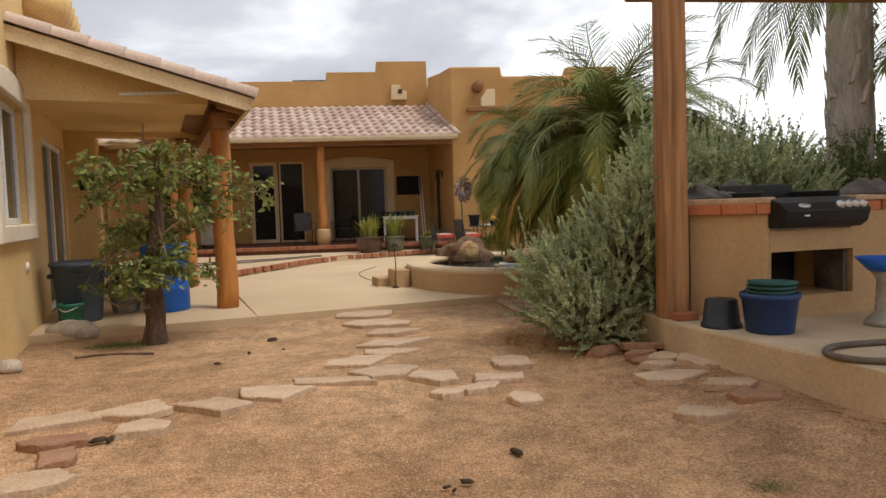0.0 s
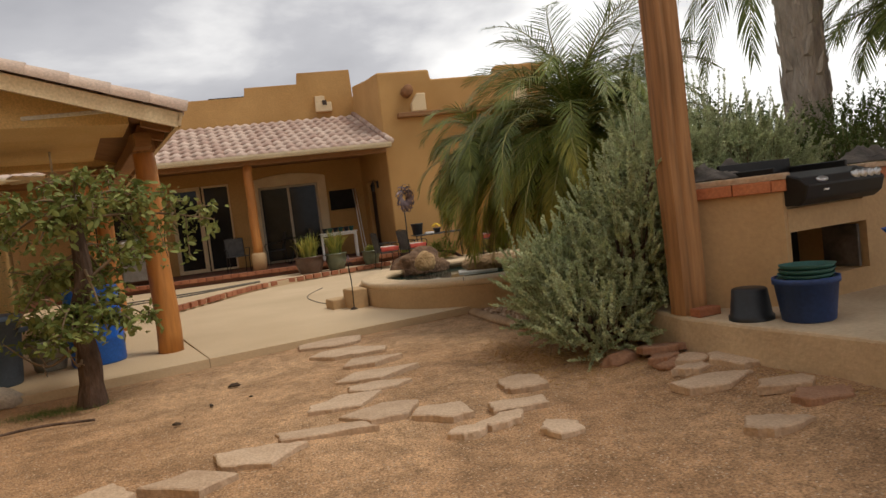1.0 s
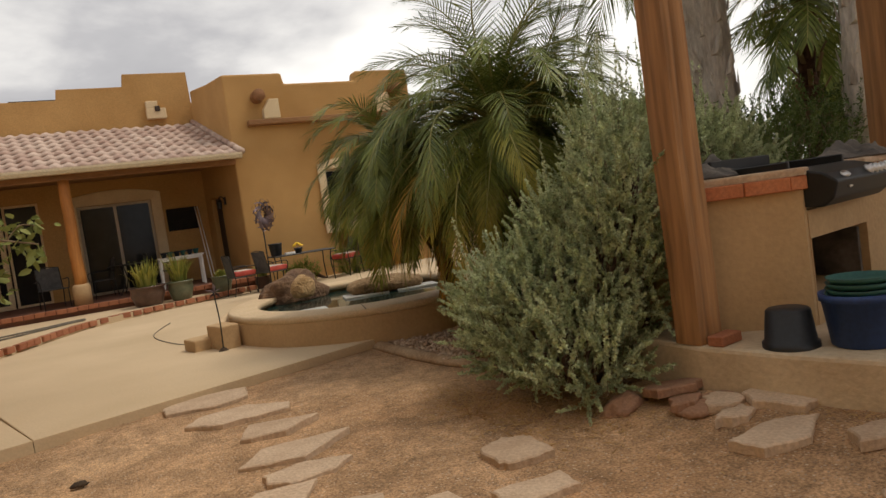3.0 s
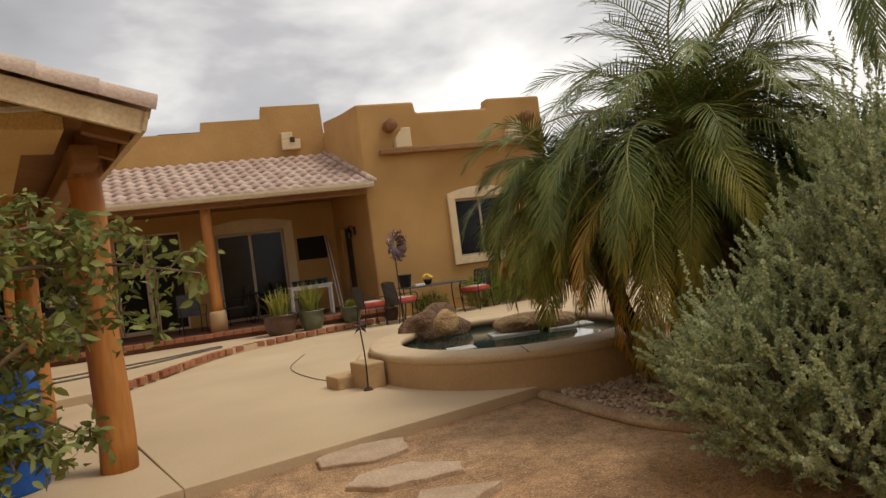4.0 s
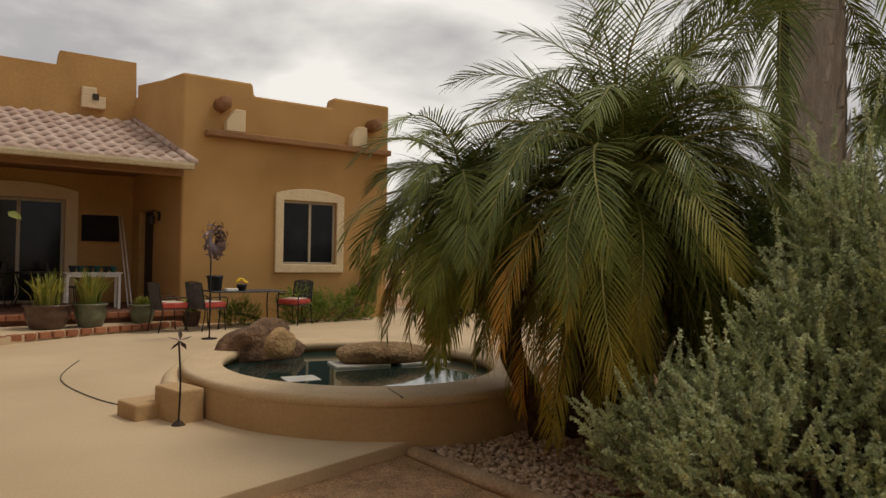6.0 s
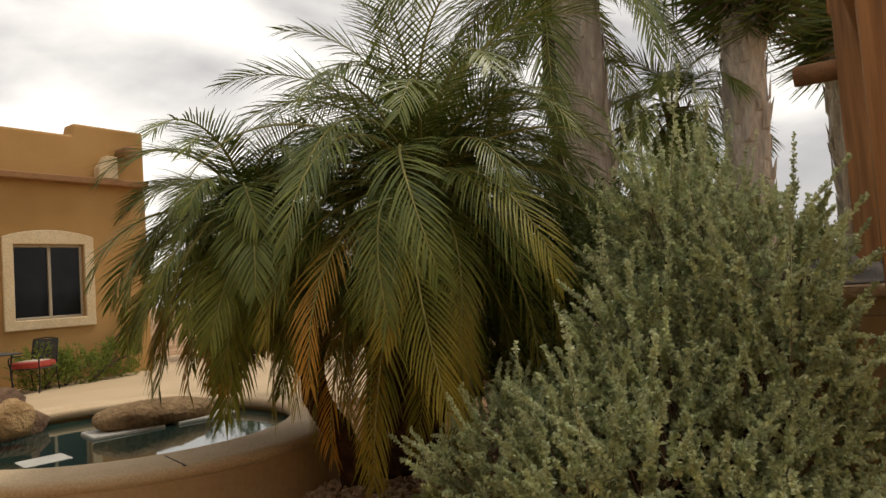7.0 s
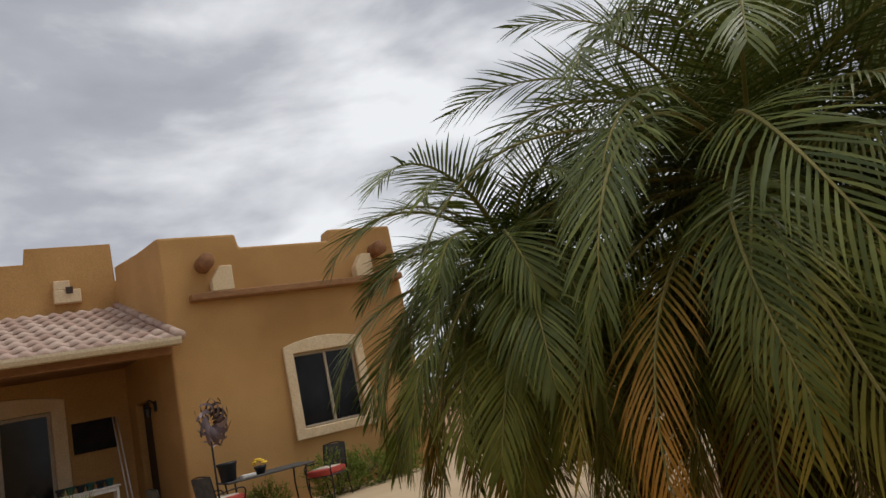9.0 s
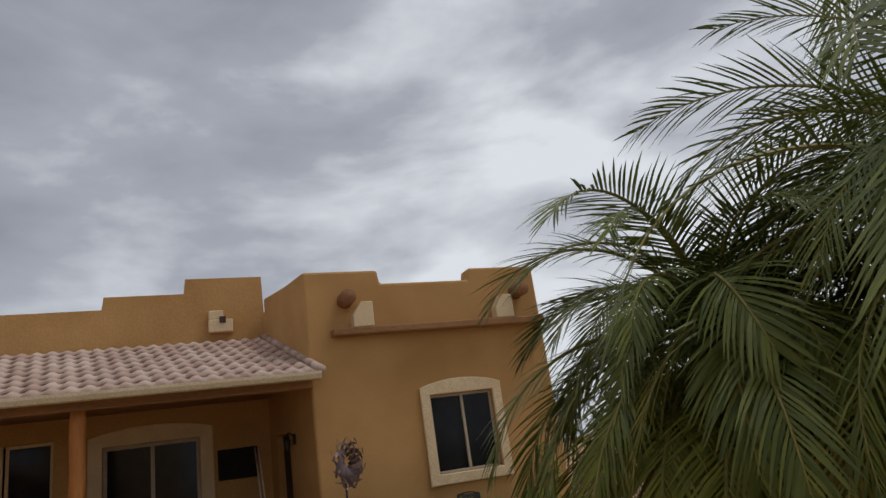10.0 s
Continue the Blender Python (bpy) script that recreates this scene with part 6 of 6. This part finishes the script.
def shrub(name, label, category, lobes, stems, per, leaf, material, seed, upright=0.75, stem_len=(0.18, 0.42), kind="", leaf_t=LEAF, sprays=0):
    """A dense shrub: sprigs on the outside of several lobes (cx, cy, cz, rx, ry, rz), each with leaves all round it, and bare twigs within."""
    rng = np.random.default_rng(seed)
    e = thing(name, (lobes[0][0], lobes[0][1], 0), label, category, kind=kind)
    o0 = np.array([lobes[0][0], lobes[0][1], 0.0])
    vol = np.array([l[3] * l[4] + l[4] * l[5] + l[3] * l[5] for l in lobes])
    pick = rng.choice(len(lobes), stems * 3, p=vol / vol.sum())
    L = np.array(lobes)
    d = rng.normal(size=(stems * 3, 3))
    d /= np.linalg.norm(d, axis=1, keepdims=True)
    depth = 1 - 0.50 * rng.random(stems * 3) ** 1.4
    p = L[pick, :3] + d * L[pick, 3:] * depth[:, None]
    # keep what lies above the ground and not deep inside another lobe
    keep = p[:, 2] > 0.04
    for l in lobes:
        q = (p - np.array(l[:3])) / np.array(l[3:])
        keep &= (q ** 2).sum(1) > 0.28
    p, d, pick = p[keep][:stems], d[keep][:stems], pick[keep][:stems]
    k = len(p)
    ax = d * (1 - upright) + np.array([0, 0, upright]) + rng.normal(size=(k, 3)) * 0.28
    ax /= np.linalg.norm(ax, axis=1, keepdims=True)
    sl = rng.uniform(*stem_len, k)
    # long loose sprays that stand out of the top
    if sprays:
        q = rng.choice(k, sprays, p=(p[:, 2] - p[:, 2].min()) ** 2 / ((p[:, 2] - p[:, 2].min()) ** 2).sum())
        ax[q] = ax[q] * 0.35 + np.array([0, 0, 0.8])
        ax[q] /= np.linalg.norm(ax[q], axis=1, keepdims=True)
        sl[q] = rng.uniform(0.42, 0.78, sprays)
    # sprigs
    t = rng.random((k, per)) ** 0.8
    base = p[:, None, :] + ax[:, None, :] * (sl[:, None] * t)[:, :, None]
    la = ax[:, None, :] * 0.65 + rng.normal(size=(k, per, 3)) * 0.6
    size = leaf * (1.15 - 0.45 * t) * rng.uniform(0.7, 1.2, (k, per))
    nr = rng.normal(size=(k * per, 3)) + np.array([0, 0, 0.8])
    scatter_leaves("leaves", base.reshape(-1, 3) - o0, la.reshape(-1, 3), nr, size.reshape(-1), leaf_t, LEAF_F, material, e, "stuff")
    # twigs: thin three-sided stems under the sprigs
    tw = [(-0.5, -0.5, 0), (-0.5, 0.5, 0), (-0.5, 0, 0.7), (1.0, 0, 0)]
    tw = [(x, y * 0.014, z * 0.014) for x, y, z in tw]
    scatter_leaves("twig_growth", p - o0, ax, nr[:k], sl, tw, [(0, 1, 3), (1, 2, 3), (2, 0, 3)], M_TWIG, e, "stuff")
    # main branches from the root
    r2 = random.Random(seed)
    for l in lobes:
        for j in range(5):
            a = r2.random() * 6.28
            tip = Vector((l[0] + 0.6 * l[3] * math.cos(a), l[1] + 0.6 * l[4] * math.sin(a), l[2] + 0.3 * l[5])) - Vector(o0)
            root = Vector((l[0] * 0.5 + lobes[0][0] * 0.5, l[1] * 0.5 + lobes[0][1] * 0.5, 0)) - Vector(o0)
            mid = root.lerp(tip, 0.5) + Vector((r2.uniform(-.1, .1), r2.uniform(-.1, .1), 0.1))
            tube("branch", bent([root, mid, tip], 5), [0.022 - 0.0016 * i for i in range(11)], M_BARK, e, 6)
    return e


shrub("sage_bush", "large silvery grey-green sage bush", "bush",
      [(-0.12, 6.08, 0.50, 0.70, 0.60, 0.52), (-0.32, 5.62, 0.28, 0.44, 0.38, 0.30), (0.16, 6.16, 0.90, 0.38, 0.38, 0.44), (0.54, 6.10, 1.40, 0.30, 0.34, 0.46), (0.10, 5.66, 0.80, 0.34, 0.36, 0.44), (0.18, 5.66, 1.25, 0.24, 0.28, 0.42),
       (0.12, 6.85, 0.40, 0.58, 0.46, 0.40), (0.80, 6.22, 1.30, 0.42, 0.36, 0.58), (1.35, 6.35, 1.25, 0.50, 0.40, 0.62), (1.95, 6.40, 1.20, 0.50, 0.40, 0.60)],
      2900, 150, 0.027, M_SAGE, 21, 0.50, (0.12, 0.34), leaf_t=OVAL, sprays=90)
shrub("hedge_bush", "dense green hedge behind the grill counter", "bush",
      [(2.2, 7.6, 1.0, 1.2, 0.9, 1.05), (3.9, 7.0, 0.95, 1.3, 0.8, 0.95), (5.8, 6.8, 0.95, 1.4, 0.9, 0.95), (1.6, 7.0, 0.9, 0.8, 0.6, 0.9)],
      4200, 30, 0.05, M_HEDGE, 22, 0.6, (0.18, 0.45))
shrub("far_hedge", "dense green shrubs along the yard's edge", "bush",
      [(6.5, 10.5, 0.9, 2.6, 1.2, 1.0), (9.5, 8.0, 0.9, 2.0, 1.8, 1.05), (11.5, 5.0, 0.9, 1.8, 2.4, 1.0), (8.0, 13.5, 1.0, 2.4, 1.4, 1.1)],
      2600, 18, 0.09, M_HEDGE, 23, 0.6, (0.25, 0.55))
shrub("boundary_hedge", "tall dark green hedge at the back of the yard", "bush",
      [(9.0, 20.0, 1.2, 2.6, 1.2, 1.3), (13.0, 18.5, 1.2, 2.8, 1.4, 1.4), (16.0, 15.0, 1.2, 2.0, 3.0, 1.4), (16.5, 9.5, 1.2, 2.0, 3.0, 1.4)],
      2400, 24, 0.16, M_HEDGE, 25, 0.6, (0.3, 0.7))
shrub("wall_shrub", "low bright green shrub against the house wall", "bush", [(2.6, 18.35, 0.38, 0.50, 0.32, 0.42), (3.3, 18.45, 0.30, 0.45, 0.3, 0.34), (4.1, 18.5, 0.35, 0.35, 0.25, 0.50), (4.50, 18.74, 0.95, 0.18, 0.10, 0.55), (1.3, 18.5, 0.22, 0.40, 0.22, 0.28)], 900, 22, 0.05, M_WALLLEAF, 24, 0.6, (0.15, 0.3))


def yard_tree(x, y):
    """Small open tree: bent dark trunk, crossing limbs, broad leaves in loose bunches."""
    e = thing("yard_tree", (x, y, 0), "small broad-leaved tree with a dark bent trunk", "tree")
    rng = random.Random(5)
    tr = bent([(0, 0, -0.02), (0.03, 0.0, 0.35), (-0.01, 0.02, 0.75), (0.08, 0.0, 1.15), (0.06, 0.02, 1.62), (0.12, 0, 1.80)], 5)
    vs, fs = tube_data(tr, [0.105 - 0.0024 * k if k > 2 else 0.135 - 0.01 * k for k in range(len(tr))], 14)
    for v in vs:
        a = math.atan2(v.y, v.x)
        v += Vector((math.cos(a), math.sin(a), 0)) * 0.014 * noise.noise((math.cos(a) * 3, math.sin(a) * 3, v.z * 4))
    obj("trunk", vs, fs, M_BARK, e)
    part("cut_top", bm_lathe([(0, 0), (0.045, 0), (0.05, 0.03), (0.035, 0.055), (0, 0.06)], 14), M_WHITE, e, "pale painted cut limb end").location = (0.12, 0, 1.80)
    limbs, tips = [], []
    for k in range(26):
        s = rng.randint(6, len(tr) - 2)
        p = tr[s]
        a = k * 2.4 + rng.uniform(-0.4, 0.4)
        ln = rng.uniform(0.40, 0.82)
        drop = rng.uniform(-0.72, 0.30)
        ln *= 0.62 if math.sin(a) < -0.45 else 1.0
        mid = p + Vector((math.cos(a) * ln * 0.5, math.sin(a) * ln * 0.5, drop * 0.5 + 0.12))
        tip = p + Vector((math.cos(a) * ln, math.sin(a) * ln * 0.9, drop))
        tip.z = max(tip.z, 0.62)
        line = bent([p, mid, tip], 6)
        limbs.append(tube_data(line, [0.018 - 0.0012 * i for i in range(len(line))], 6))
        tips += line[5:]
        for j in range(3):
            q = line[rng.randint(5, len(line) - 1)]
            t2 = q + Vector((rng.uniform(-.28, .28), rng.uniform(-.28, .28), rng.uniform(-.16, .22)))
            l2 = bent([q, q.lerp(t2, 0.5) + Vector((0, 0, 0.04)), t2], 4)
            limbs.append(tube_data(l2, [0.006] * len(l2), 5))
            tips += l2[2:]
    # one long drooping limb that reaches towards the porch post
    line = bent([tr[-6], tr[-6] + Vector((0.35, 0.1, 0.02)), tr[-6] + Vector((0.75, 0.18, -0.02)), tr[-6] + Vector((1.15, 0.2, -0.12))], 6)
    limbs.append(tube_data(line, [0.016 - 0.0006 * i for i in range(len(line))], 6))
    for j in range(9):
        q = line[8 + j]
        t2 = q + Vector((rng.uniform(-.12, .22), rng.uniform(-.25, .25), rng.uniform(-.5, .22)))
        l2 = bent([q, q.lerp(t2, 0.5) + Vector((0, 0, 0.05)), t2], 4)
        limbs.append(tube_data(l2, [0.005] * len(l2), 5))
        tips += l2[1:]
    for lv, lf in limbs:
        obj("limb", lv, lf, M_TWIG, e, smooth=True)
    r = np.random.default_rng(8)
    T = np.array([t[:] for t in tips])
    T = T[(T[:, 2] > 0.55)]
    k = 3900
    base = T[r.integers(0, len(T), k)] + r.normal(size=(k, 3)) * 0.045
    ax = r.normal(size=(k, 3)) * (1, 1, 0.5) + np.array([0, 0, -0.55])
    scatter_leaves("leaves", base, ax, r.normal(size=(k, 3)) * 0.7 + np.array([0, 0, 1.0]), r.uniform(0.042, 0.098, k), BROAD, BROAD_F, M_TREELEAF, e)
    return e


yard_tree(-4.50, 7.06)
# leafy plant in the grey planter
rg = np.random.default_rng(4)
kk = 260
scatter_leaves("leaves", np.array([0, 0, 0.33]) + np.abs(rg.normal(size=(kk, 3))) * np.array([1, 1, 1.0]) * 0.16 * np.sign(rg.normal(size=(kk, 3)) * np.array([1, 1, 0]) + np.array([0, 0, 1])), rg.normal(size=(kk, 3)), rg.normal(size=(kk, 3)) + np.array([0, 0, 1]), rg.uniform(0.05, 0.10, kk), BROAD, BROAD_F, M_TREELEAF, gp)


def tuft(name, x, y, rx, ry, n, ln, material, label, category, seed, flat=0.5):
    r = np.random.default_rng(seed)
    base = np.stack([r.normal(0, rx / 2, n), r.normal(0, ry / 2, n), np.full(n, -0.005)], 1)
    ax = r.normal(size=(n, 3)) * (1, 1, 0.2) * flat + np.array([0, 0, 1.0 - flat])
    ax[:, 2] = np.abs(ax[:, 2]) + 0.03
    blade = [(0, -0.03, 0), (0, 0.03, 0), (1, 0, -0.1)]
    o = scatter_leaves(name, base, ax, r.normal(size=(n, 3)), r.uniform(0.4, 1.0, n) * ln, blade, [(0, 1, 2)], material)
    o.location = (x, y, 0.0)
    tagged(o, label, category, kind="stuff")


tuft("grass_patch", -4.78, 6.95, 0.42, 0.16, 900, 0.07, M_GRASS, "thin patch of green grass by the tree", "grass", 1)
tuft("grass_sprig", -0.52, 2.58, 0.12, 0.08, 160, 0.06, M_GRASS, "sprig of green weeds in the dirt", "weeds", 2)
tuft("dry_straw", -0.85, 6.0, 0.25, 0.8, 700, 0.14, M_STRAW, "dry straw under the sage bush", "straw", 3, 0.75)
tuft("dry_litter", -0.1, 5.2, 0.8, 0.3, 350, 0.10, M_STRAW, "dry leaf litter under the bush", "litter", 4, 0.95)
tuft("kerb_litter", 0.02, 4.1, 0.12, 1.0, 300, 0.08, M_STRAW, "dry twigs and litter along the kerb", "litter", 6, 0.95)
for i, (x, y, s) in enumerate(((-3.27, 6.80, 0.05), (-3.86, 3.86, 0.045), (-3.80, 3.88, 0.035), (-1.54, 3.21, 0.04), (-1.85, 2.88, 0.03), (-1.95, 2.84, 0.02), (-1.92, 2.80, 0.018), (-3.4, 6.2, 0.03), (-3.1, 6.3, 0.02), (-3.6, 5.8, 0.03), (-1.55, 8.72, 0.07))):
    o = part("dirt_clod", rock_bm(s * 1.1, s * 0.5, s * 0.45, 50 + i, 0.4, 2), M_CLOD, None, "", True)
    o.matrix_basis = pose(x, y, s * 0.2, 0, 0, 40 * i)
    tagged(o, "small dark clod lying on the dirt", "clod", "dirt clods")
tagged(tube("stick", bent([(-5.0, 6.35, 0.015), (-4.7, 6.42, 0.02), (-4.3, 6.36, 0.015)], 5), 0.012, M_BARK, None, 6), "thin dry stick lying on the dirt", "stick")


def litter():
    """Dry leaf litter round the bush and against the pad's kerb."""
    rng = np.random.default_rng(77)
    k = 3600
    x, y = rng.normal(-0.30, 0.34, k), rng.normal(5.62, 0.42, k)
    y[:1100] = rng.uniform(2.2, 4.95, 1100)
    x[:1100] = 0.18 + 0.15 * (5.03 - y[:1100]) - np.abs(rng.normal(0, 0.13, 1100))
    keep = (x < 0.12 + 0.15 * np.maximum(0, 5.03 - y))
    x, y = x[keep], y[keep]
    z = [0.022 * noise.noise((a * 0.6, b * 0.6, 0)) + 0.012 * noise.noise((a * 2.1, b * 2.1, 4)) - 0.006 + lift(a, b) for a, b in zip(x, y)]
    base = np.stack([x, y, np.array(z)], 1)
    n = len(x)
    ax = rng.normal(size=(n, 3)) * (1, 1, 0.12)
    up = rng.normal(size=(n, 3)) * 0.3 + np.array([0, 0, 1.0])
    bit = [(0, 0, 0), (0.5, -0.09, 0.03), (1.0, 0, 0.0), (0.5, 0.09, 0.03)]
    o = scatter_leaves("leaf_litter", base, ax, up, 0.015 + 0.055 * rng.random(n) ** 2, bit, [(0, 1, 2), (0, 2, 3)], M_STRAW)
    tagged(o, "rusty dry leaf litter and straw on the dirt", "leaf litter", kind="stuff")


litter()
